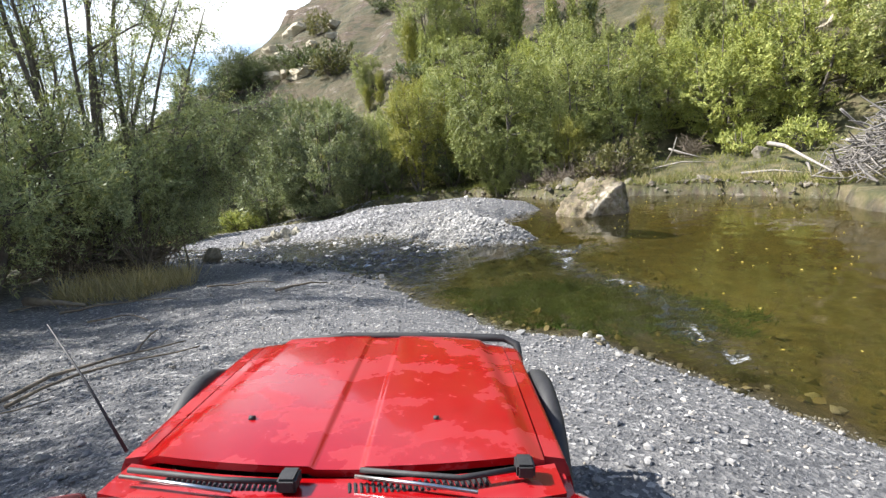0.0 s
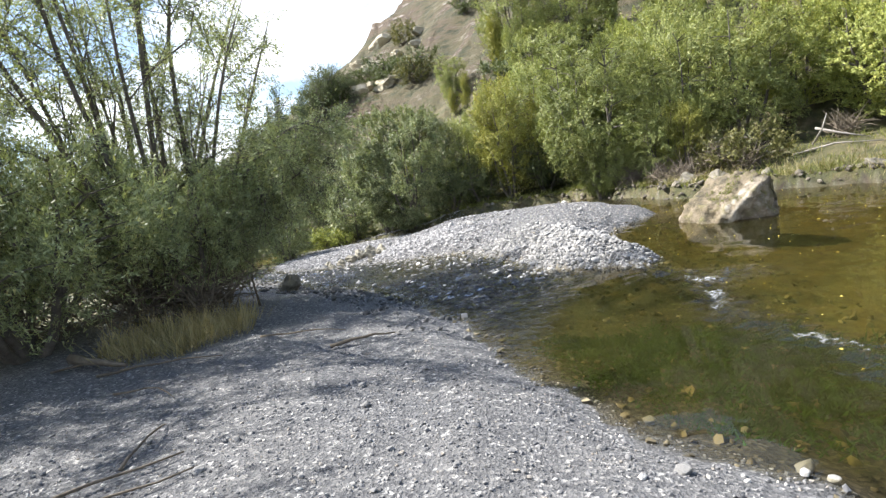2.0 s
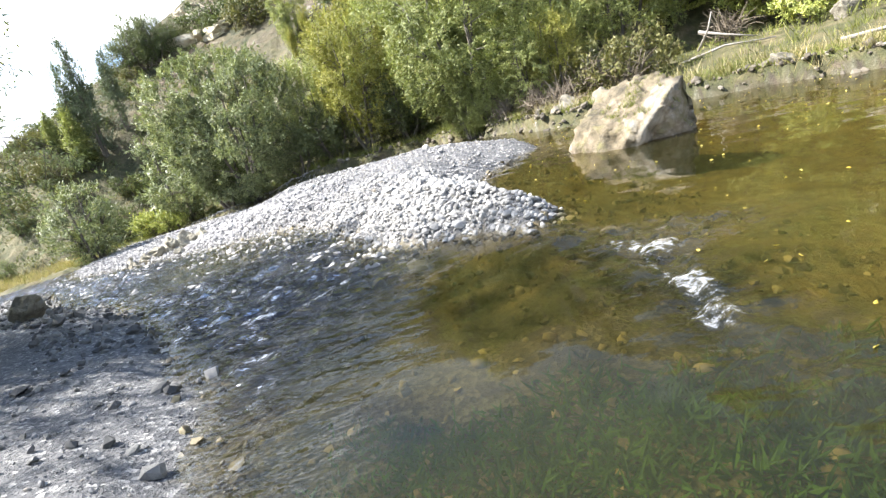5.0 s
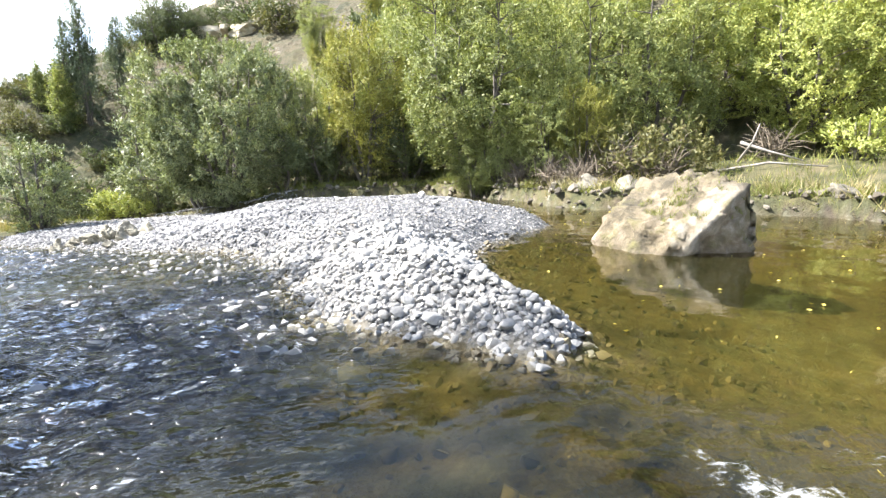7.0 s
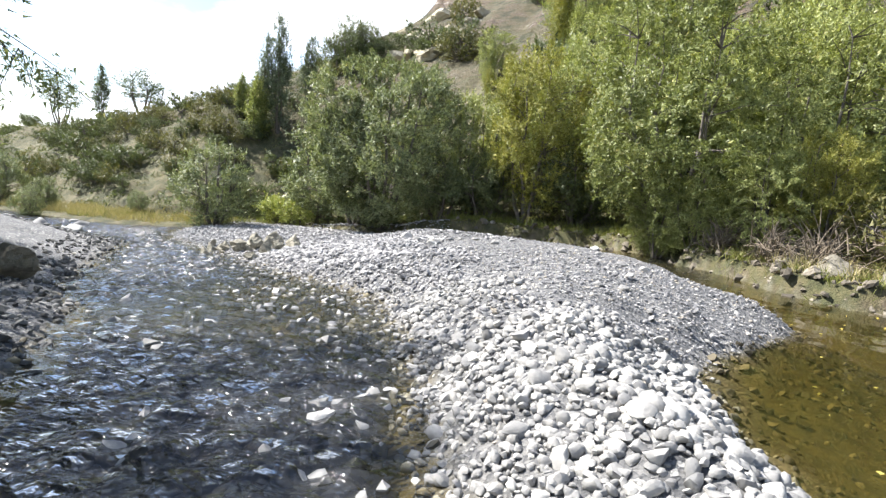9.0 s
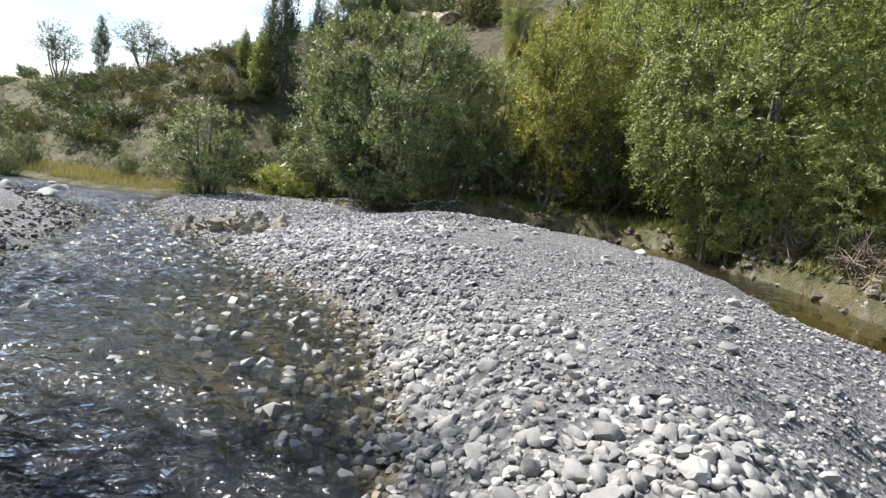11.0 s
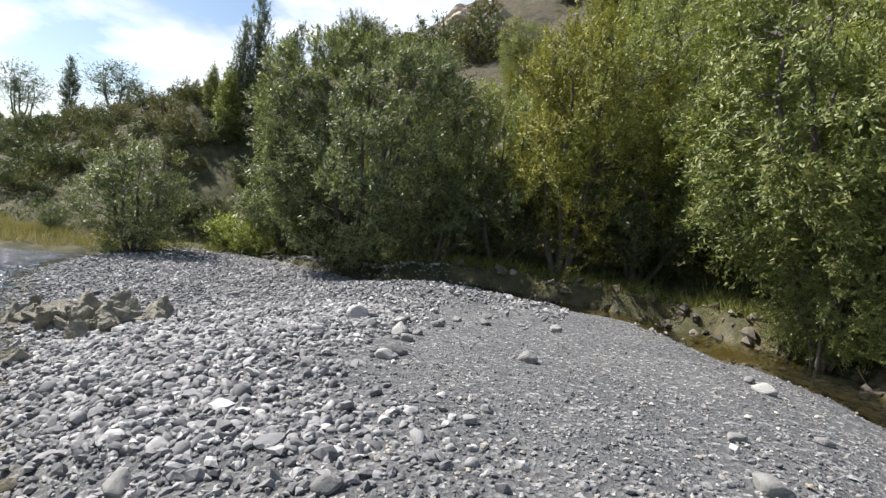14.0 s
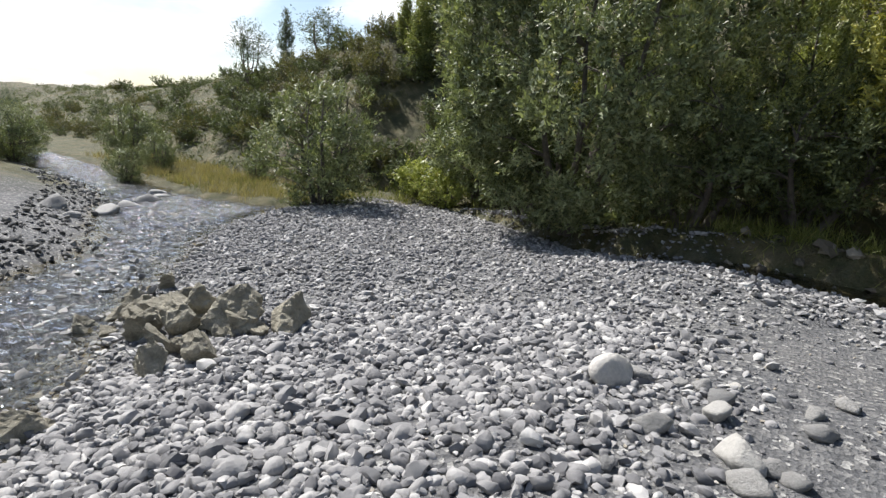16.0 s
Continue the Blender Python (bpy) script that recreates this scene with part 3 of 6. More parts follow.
def stone_field(name, xy, size, mat, label, seed, shape=CHIP, sink=0.25, round_faces=False):
    """Many loose stones in one mesh, lying on the ground."""
    rng = np.random.default_rng(seed)
    n = len(xy)
    kinds = [rock_shape(shape, seed + k, 9, 0.62, 0.05, 0.42 + 0.06 * round_faces) for k in range(8)]
    pick = rng.integers(0, 8, n)
    z = land(xy[:, 0], xy[:, 1])[0] + size * 0.5 * (0.5 - sink)
    turn = spin(n, rng)
    v = np.stack(kinds)[pick] @ np.swapaxes(turn, 1, 2) * size[:, None, None] * 0.5
    v = v + np.stack([xy[:, 0], xy[:, 1], z], -1)[:, None, :]
    k = shape[0].shape[0]
    f = shape[1][None] + (np.arange(n) * k)[:, None, None]
    me = mesh_from(name, v.reshape(-1, 3), f.reshape(-1, 3), mat, round_faces)
    if round_faces:
        # worn but still angular: only the stronger edges stay sharp
        normal = np.empty(len(me.polygons) * 3, np.float32)
        me.polygons.foreach_get("normal", normal)
        normal = np.repeat(normal.reshape(-1, 3), 3, 0)
        edge = np.empty(len(me.loops), np.int32)
        me.loops.foreach_get("edge_index", edge)
        order = np.argsort(edge, kind="stable")
        pair = normal[order].reshape(-1, 2, 3)
        sharp = (pair[:, 0] * pair[:, 1]).sum(1) < 0.68
        me.attributes.new("sharp_edge", "BOOLEAN", "EDGE").data.foreach_set("value", sharp)
    return tagged(new(name, me), label, "stones", kind="stuff")


def scatter(n, box, keep, seed):
    rng = np.random.default_rng(seed)
    xy = rng.uniform((box[0], box[1]), (box[2], box[3]), (n, 2))
    return xy[keep(xy[:, 0], xy[:, 1], rng.uniform(size=n))]


def edge_s(x, y):
    return signed(x, y, START_EDGE)


def edge_g(x, y):
    return signed(x, y, BAR)


def edge_k(x, y):
    return signed(x, y, BANK)


# how coarse the bar is: cobbles at its head and along the run, fine gravel on its pool side and crown
def coarse(x, y):
    d = edge_g(x, y)
    head = smooth(-y, -15.9, -14.3) * smooth(d, -0.3, 0.2)
    rim = np.exp(-(np.maximum(d - 0.5, 0) / 1.1) ** 2) * smooth(-x, -0.3, 1.6) * smooth(d, -0.9, 0.5)
    tail = smooth(-x, 2.6, 4.0) * smooth(y, 19, 22) * 0.8
    return np.clip(np.maximum(np.maximum(head, rim), tail), 0, 1) * (d > -0.9)


rng = np.random.default_rng(11)
xy = scatter(85000, (-7, -1.5, 4, 16), lambda a, b, u: (edge_s(a, b) > -0.2) & (u < np.exp(-np.maximum(np.hypot(a - 0.3, b - 3.5) - 3.5, 0) / 3.5)), 31)
stone_field("gravel_start", xy, rng.lognormal(math.log(0.021), 0.45, len(xy)).clip(0.011, 0.10), SHADEPEBBLE, "loose grey river gravel with scattered pale pebbles", 32)
xy = scatter(170000, (-12, 11.5, 4, 32), lambda a, b, u: (edge_g(a, b) > -0.1) & (u < (1 - 0.7 * coarse(a, b)) * np.exp(-np.maximum(np.hypot((a + 0.3) * 1.2, b - 18.5) - 3.2, 0) / 3.4)), 33)
stone_field("gravel_bar", xy, rng.lognormal(math.log(0.030), 0.45, len(xy)).clip(0.015, 0.11) * (1 - 0.4 * smooth(xy[:, 1], 19, 22) * smooth(xy[:, 0], -4, -2.6)), PEBBLE, "grey gravel covering the low river bar", 34)
for name, box, count, shape, middle, seed, label in (
    ("cobble_head", (-3, 11.2, 2.4, 17.2), 19000, ICO2, 0.065, 35, "pale rounded cobbles heaped at the head of the bar"),
    ("cobble_bar", (-15, 17.2, -1, 33), 60000, CHIP, 0.072, 135, "grey and pale cobbles packed over the lower bar"),
    ("cobble_track", (-7, 19.5, -1.2, 25), 24000, ICO2, 0.062, 137, "grey worn cobbles around the white stone"),
):
    near = lambda a, b: (a > -7) & (a < -1.2) & (b > 19.5) & (b < 25)
    xy = scatter(count, box, lambda a, b, u: (u < coarse(a, b)) & ((shape is ICO2) | ~near(a, b)), seed)
    stone_field(name, xy, rng.lognormal(math.log(middle), 0.36, len(xy)).clip(0.035, 0.19), COBBLE if name == "cobble_head" else GREYCOBBLE, label, seed + 1, shape, 0.25, shape is ICO2)
xy = scatter(34000, (-12, 3, 4, 26), lambda a, b, u: (edge_g(a, b) < 0) & (edge_s(a, b) < 0.1) & (edge_k(a, b) < 0) & (u < 0.25 + 0.75 * np.exp(-np.abs(edge_g(a, b)) / 0.7)), 37)
stone_field("riverbed_stones", xy, rng.lognormal(math.log(0.075), 0.4, len(xy)).clip(0.035, 0.17), WETSTONE, "brown algae-coated stones on the river bed", 38, ICO1, 0.35, True)
xy = scatter(24000, (-24, 9, -1, 29), lambda a, b, u: (np.abs(edge_s(a, b) - 0.25) < 0.9) & (u < 0.25 + 0.6 * smooth(-a, 2, 4)), 39)
stone_field("bank_cobbles", xy, rng.lognormal(math.log(0.12), 0.4, len(xy)).clip(0.05, 0.4) * 0.8, DARKSTONE, "dark damp stones along the near bank of the run", 40)
xy = scatter(9000, (-4, 14, 11, 31), lambda a, b, u: (np.abs(edge_k(a, b) - 0.05) < 0.4) & (u < 0.8), 43)
stone_field("far_bank_stones", xy, rng.lognormal(math.log(0.15), 0.45, len(xy)).clip(0.06, 0.45), BANKSTONE, "brown stones and clods along the foot of the far bank", 44, CHIP, 0.2)
# stones standing out of the shallow water
xy = scatter(60000, (-16, 5, 2.8, 27), lambda a, b, u: (edge_g(a, b) < 0.1) & (edge_s(a, b) < 0.1) & (edge_k(a, b) < 0) & (b > 11.9) & (u < 0.55 * np.exp(-np.maximum(-edge_g(a, b), 0) / 0.9) * smooth(-a, -1.6, 0.5) + 0.12 * np.exp(-((a + 3.0) / 1.7) ** 2 - ((b - 17.3) / 1.4) ** 2) + 0.05 * riffle_line(a, b) + 0.0012), 41)
lift = water_level(xy[:, 0], xy[:, 1]) - land(xy[:, 0], xy[:, 1])[0]
stone_field("shallow_stones", xy, (lift.clip(0.05, 0.3) * rng.uniform(1.0, 1.9, len(xy))).clip(0.07, 0.26), COBBLE, "pale stones standing out of the shallow water", 42, ICO1, -0.3, True)

STONE_MESH = [mesh_from("stone", rock_shape(ICO3, 60 + k, 14, 0.6, 0.05) * 0.5, ICO3[1], COBBLE) for k in range(6)]
ICO5 = ico(4)


def crag_shape(seed):
    """A weathered broken rock with ridges and pits."""
    v = rock_shape(ICO5, seed, 12, 0.9, 0.10, 0.42)
    for s, amp in ((2.2, 0.08), (5.0, 0.09), (11.0, 0.06)):
        add = np.array([noise.noise(Vector(q * s) + Vector((seed, 3, 1))) for q in v])
        v = v * (1 + amp * (0.5 - 2 * np.abs(add)))[:, None]
    return v


def jagged_shape(seed):
    """A sharp-edged broken rock with deep clefts."""
    v = rock_shape(ICO5, seed, 10, 0.95, 0.05, 0.38)
    for s, amp in ((1.8, 0.12), (4.5, 0.07), (10.0, 0.035)):
        add = np.array([noise.noise(Vector(q * s) + Vector((seed, 6, 2))) for q in v])
        v = v * (1 + amp * (0.4 - 2.2 * np.abs(add)))[:, None]
    return v


BANK_MESH = [mesh_from("rock", crag_shape(190 + k) * 0.5, ICO5[1], BANKROCK) for k in range(6)]
HEAP_MESH = [mesh_from("rock", jagged_shape(290 + k) * np.array([0.46, 0.46, 0.36]), ICO5[1], HEAPROCK, False) for k in range(6)]
OUTCROP_MESH = [mesh_from("rock", jagged_shape(390 + k) * np.array([0.5, 0.5, 0.4]), ICO5[1], CLIFF, False) for k in range(3)]
ROCK_MESH = [mesh_from("rock", rock_shape(ICO3, 90 + k, 20, 0.85, 0.2) * 0.5, ICO3[1], DARKROCK, False) for k in range(6)]


WHITE_MESH = mesh_from("stone", stone_shape(ICO3, 61, 0.62, 0.2) * 0.5, ICO3[1], PALE)


def lone_stone(x, y, size, k=0, dark=False, name="stone", label="pale rounded stone lying on the gravel", group="", turn=None, lift=0.16):
    ob = new(name, (ROCK_MESH if dark else STONE_MESH)[k % 6])
    ob.matrix_world = pose(x, y, ground_at(x, y) + size * lift, 8 * math.sin(k * 3.1), 8 * math.cos(k * 1.7), (k * 77) % 360 if turn is None else turn) @ Matrix.Diagonal((size, size, size * 1.0, 1))
    return tagged(ob, label, "rock" if dark else "stone", group)


# the great boulder in the pool
def pool_boulder():
    """A long sandstone boulder: low rounded end, high broken end, a fracture running down across its face."""
    dirs, f = ICO4
    rng = np.random.default_rng(5)
    cuts = [(-0.95, -0.1, 0.35, 0.90), (-0.75, -0.5, 0.55, 0.74), (-0.3, -0.3, 0.95, 0.56), (0.25, -0.2, 0.95, 0.80), (0.45, -0.8, 0.5, 0.92), (0.98, -0.1, 0.15, 0.93), (0.8, -0.6, -0.1, 0.86),
            (-0.2, -0.98, 0.1, 0.85), (-0.6, -0.8, -0.2, 0.80), (0.2, 0.95, 0.3, 0.9), (-0.6, 0.75, 0.4, 0.85), (0.75, 0.5, 0.55, 0.95), (0.05, -0.75, 0.68, 0.82)]
    d = np.array([c[:3] for c in cuts])
    d /= np.linalg.norm(d, axis=1, keepdims=True)
    lim = np.array([c[3] for c in cuts])
    dot = dirs @ d.T
    r = np.min(np.where(dot > 0.05, lim / np.maximum(dot, 0.05), 1.3), axis=1)
    v = dirs * np.minimum(r, 1.15)[:, None]
    for s, amp in ((1.6, 0.12), (3.6, 0.11), (8.0, 0.065), (18.0, 0.03)):
        add = np.array([noise.noise(Vector(q * s) + Vector((3, 1, 7))) for q in v])
        v = v * (1 + amp * (1 - 2 * np.abs(add))[:, None])
    # beds of the sandstone, dipping to one side
    bed = (v @ np.array([0.25, 0.15, 0.95])) * 9.0
    v = v * (1 + 0.035 * (np.abs((bed % 1.0) - 0.5) * 2 - 0.5) * smooth(np.array([noise.noise(Vector(q * 1.7) + Vector((9, 2, 4))) for q in v]), -0.2, 0.2))[:, None]
    # a fracture climbs across the side that faces the ford, with a hollow under it
    u, w = 0.683 * v[:, 0] - 0.73 * v[:, 1], 0.73 * v[:, 0] + 0.683 * v[:, 1]
    v[:, 2] *= 1 + 0.16 * u
    line = (v[:, 2] - 1.3 * (u - 0.34)) * 0.61
    front = smooth(-w, -0.2, 0.1)
    ledge = smooth(-line, 0.0, 0.09) * smooth(u, 0.12, 0.3) * front
    lip = np.exp(-((line - 0.05) / 0.06) ** 2) * smooth(u, 0.05, 0.2) * front
    v[:, :2] += (0.30 * ledge - 0.09 * lip)[:, None] * np.array([0.73, 0.683])
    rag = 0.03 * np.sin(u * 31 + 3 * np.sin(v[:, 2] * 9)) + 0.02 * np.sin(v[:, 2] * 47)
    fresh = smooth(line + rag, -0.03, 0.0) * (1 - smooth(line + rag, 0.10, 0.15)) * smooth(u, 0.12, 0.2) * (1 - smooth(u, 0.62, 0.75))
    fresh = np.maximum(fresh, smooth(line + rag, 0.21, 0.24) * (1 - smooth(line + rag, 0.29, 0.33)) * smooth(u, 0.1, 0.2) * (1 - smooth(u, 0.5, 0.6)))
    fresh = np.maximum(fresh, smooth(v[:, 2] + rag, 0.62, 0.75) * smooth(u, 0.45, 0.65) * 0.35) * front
    v = v * np.array([0.85, 0.88, 1.0])
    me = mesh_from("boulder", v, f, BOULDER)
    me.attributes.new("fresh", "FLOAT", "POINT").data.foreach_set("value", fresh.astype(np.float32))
    cx, cy = v[f][:, :, 0].mean(1), v[f][:, :, 1].mean(1)
    ob = new("boulder", me)
    # grass rooted on its shelf
    top = np.array([p.normal[:] for p in me.polygons])
    ok = np.nonzero((top[:, 2] > 0.45) & (np.abs(cx - 0.05) < 0.55) & (cy < 0.25) & (cy > -0.75))[0]
    at = rng.choice(ok, 420)
    at = at[wobble(cx[at], cy[at], 0.5, 66) > 0.05]
    root = np.repeat(v[f][at].mean(1), 5, 0) + rng.normal(0, 0.02, (len(at) * 5, 3)) * np.array([1, 1, 0.2])
    way = np.stack([rng.normal(0, 0.5, len(root)), rng.normal(-0.2, 0.5, len(root)), np.ones(len(root))], 1)
    ln = rng.uniform(0.04, 0.10, len(root))
    lv, lf = leaves(root, way, ln, ln * 0.10, rng, None, True)
    tuft = new("grass_tuft", mesh_from("grass_tuft", lv, lf, GRASS, False))
    tuft.parent = ob
    ob.matrix_world = pose(4.33, 15.62, 0.0, 0, 0, 10)
    return tagged(ob, "large pale sandstone boulder with moss and grass standing in the pool", "boulder")


# ---- plants ----
def tube(points, radii, sides=6):
    """Vertices and faces of a tapering branch."""
    points = [Vector(p) for p in points]
    vs, fs = [], []
    side = Vector((0.3, 0.9, 0.2)).normalized()
    for k, (p, r) in enumerate(zip(points, radii)):
        ahead = (points[min(k + 1, len(points) - 1)] - points[max(k - 1, 0)]).normalized()
        a = ahead.cross(side)
        a = a.normalized() if a.length > 1e-4 else Vector((1, 0, 0))
        b = ahead.cross(a)
        for q in range(sides):
            w = 2 * math.pi * q / sides
            vs.append(p + (a * math.cos(w) + b * math.sin(w)) * r)
    for k in range(len(points) - 1):
        for q in range(sides):
            i, j = k * sides + q, k * sides + (q + 1) % sides
            fs.append((i, j, j + sides, i + sides))
    return [tuple(v) for v in vs], fs


def join(pieces):
    vs, fs = [], []
    for v, f in pieces:
        n = len(vs)
        vs += v
        fs += [tuple(i + n for i in q) for q in f]
    return vs, fs


def leaves(pos, way, length, width, rng, face=None, small=False):
    """A blade for each place along its way: a folded four-cornered leaf, or a small three-cornered one."""
    n = len(pos)
    way = way / np.linalg.norm(way, axis=1, keepdims=True)
    side = np.cross(way, rng.normal(size=(n, 3)) if face is None else face + rng.normal(0, 0.45, (n, 3)))
    side /= np.linalg.norm(side, axis=1, keepdims=True) + 1e-9
    up = np.cross(side, way)
    ln, wd = length[:, None], width[:, None]
    if small:
        v = np.stack([pos + side * wd * 0.5, pos - side * wd * 0.5, pos + way * ln - up * ln * 0.08], 1)
        return v.reshape(-1, 3), np.arange(3 * n).reshape(n, 3)
    v = np.stack([pos, pos + way * ln * 0.45 + side * wd * 0.5 + up * wd * 0.15, pos + way * ln - up * ln * 0.08, pos + way * ln * 0.45 - side * wd * 0.5 + up * wd * 0.15], 1)
    f = np.arange(4 * n).reshape(n, 4)
    return v.reshape(-1, 3), f


def crown_points(n, rng, radius, height, low, lumps=16, hollow=0.55):
    """Clump centres through a lumpy crown, more of them near its skin."""
    c = rng.normal(size=(lumps, 3))
    c /= np.linalg.norm(c, axis=1, keepdims=True)
    amp = rng.uniform(-0.34, 0.30, lumps)
    d = rng.normal(size=(n, 3))
    d /= np.linalg.norm(d, axis=1, keepdims=True)
    skin = 1 + (np.exp(-((1 - d @ c.T) / 0.16)) * amp).sum(1)
    r = skin * rng.uniform(hollow ** 3, 1, n) ** (1 / 3)
    p = d * r[:, None]
    return np.stack([p[:, 0] * radius, p[:, 1] * radius, low + (p[:, 2] * 0.5 + 0.5) * (height - low)], 1)


def plant_mesh(seed, radius, height, low, clumps, per, leaf, mat, stems=5, droop=0.0, spread=0.45, hollow=0.5, taper=0.0, trunk=0.09, lean=(0, 0), up=0.6, core=0.22, bend_out=0.25, slim=0.0):
    """Wood and leaf meshes of a bushy tree standing at the origin."""
    rng = np.random.default_rng(seed)
    cp = crown_points(clumps, rng, radius, height, low, hollow=hollow)
    inner = rng.uniform(size=clumps) < core
    cp[inner, :2] *= 0.55
    cp[inner, 2] = low + (cp[inner, 2] - low) * 0.8
    if taper:
        w = 1 - taper * np.clip((cp[:, 2] - low) / (height - low), 0, 1)
        cp[:, :2] *= w[:, None]
    cp[:, :2] += np.outer(cp[:, 2] / height, lean)
    wood = []
    tops = []
    for k in range(stems):
        a = 6.28 * k / stems + rng.uniform(-0.5, 0.5)
        out = radius * rng.uniform(0.25, 0.6) * (1 - taper * 0.8)
        tip = Vector((math.cos(a) * out + lean[0] * 0.8, math.sin(a) * out + lean[1] * 0.8, height * rng.uniform(0.68, 0.92)))
        foot = Vector((math.cos(a) * trunk * 1.6, math.sin(a) * trunk * 1.6, -0.15))
        bend = Vector((math.cos(a), math.sin(a), 0)) * out * bend_out
        line = [foot.lerp(tip, q) + bend * math.sin(q * 3.14) + Vector(rng.normal(0, 0.04 * height / 5, 3)) * (q > 0) for q in np.linspace(0, 1, 7)]
        wood.append(tube(line, [trunk * (1 - 0.85 * q) for q in np.linspace(0, 1, 7)], 6))
        tops.append(np.array([p[:] for p in line]))
    alls = np.concatenate(tops)
    twigs = []
    for c in cp[:: max(1, clumps // 70)]:
        d = np.linalg.norm(alls - c, axis=1) + 0.6 * np.maximum(alls[:, 2] - c[2] + 0.3, 0)
        s = Vector(alls[d.argmin()])
        e = Vector(c)
        mid = s.lerp(e, 0.5) + Vector((0, 0, 0.08 * (e - s).length))
        twigs.append(tube([s, mid, e], [trunk * 0.28, trunk * 0.17, trunk * 0.06], 3))
    # shoots of each clump, and the leaves along them
    shoots = 5
    out = cp - np.array([lean[0] * 0.5, lean[1] * 0.5, low + (height - low) * 0.4])
    out /= np.linalg.norm(out, axis=1, keepdims=True) + 1e-6
    sd = np.repeat(out, shoots, 0) * 0.6 + rng.normal(0, 0.55, (clumps * shoots, 3)) + np.array([0, 0, up - droop])
    sd /= np.linalg.norm(sd, axis=1, keepdims=True)
    sp = np.repeat(cp, shoots, 0) + rng.normal(0, spread * 0.22, (clumps * shoots, 3))
    m = max(1, per // shoots)
    u = rng.uniform(-0.3, 1, (clumps * shoots, m))
    pos = sp[:, None] + sd[:, None] * (u * spread)[..., None] + rng.normal(0, 0.035, (clumps * shoots, m, 3))
    pos[..., 2] -= droop * 0.35 * np.maximum(u, 0) ** 2
    way = sd[:, None] * 0.9 + rng.normal(0, 0.6, pos.shape)
    pos, way = pos.reshape(-1, 3), way.reshape(-1, 3)
    pos[:, 2] = np.maximum(pos[:, 2], 0.03)
    ln = rng.uniform(0.7, 1.3, len(pos)) * leaf
    wide = (0.20, 0.34) if slim else (0.32, 0.52)
    lv, lf = leaves(pos, way, ln, ln * rng.uniform(*wide, len(pos)), rng, np.repeat(out, shoots * m, 0) + np.array([0, 0, 0.35]), True)
    tv, tf = join(twigs)
    tf = [t for q in tf for t in ((q[0], q[1], q[2]), (q[0], q[2], q[3]))]
    n = len(lv)
    crown = mesh_from("crown", np.concatenate([lv, np.array(tv)]), np.concatenate([lf, np.array(tf) + n]), mat, False)
    crown.materials.append(BARK)
    crown.polygons.foreach_set("material_index", np.r_[np.zeros(len(lf), np.int32), np.ones(len(tf), np.int32)])
    return [mesh_from("stem", v, f, BARK) for v, f in wood], crown


def plant(name, x, y, meshes, label, category="tree", size=1.0, turn=0.0, group="", sink=0.0, tall=1.0):
    root = new(name)
    root.empty_display_size = 0.2
    root.matrix_world = pose(x, y, ground_at(x, y) - sink, 0, 0, turn) @ Matrix.Diagonal((size, size, size * tall, 1))
    for me in meshes[0]:
        new("stem", me).parent = root
    new("crown", meshes[1]).parent = root
    return tagged(root, label, category, group)




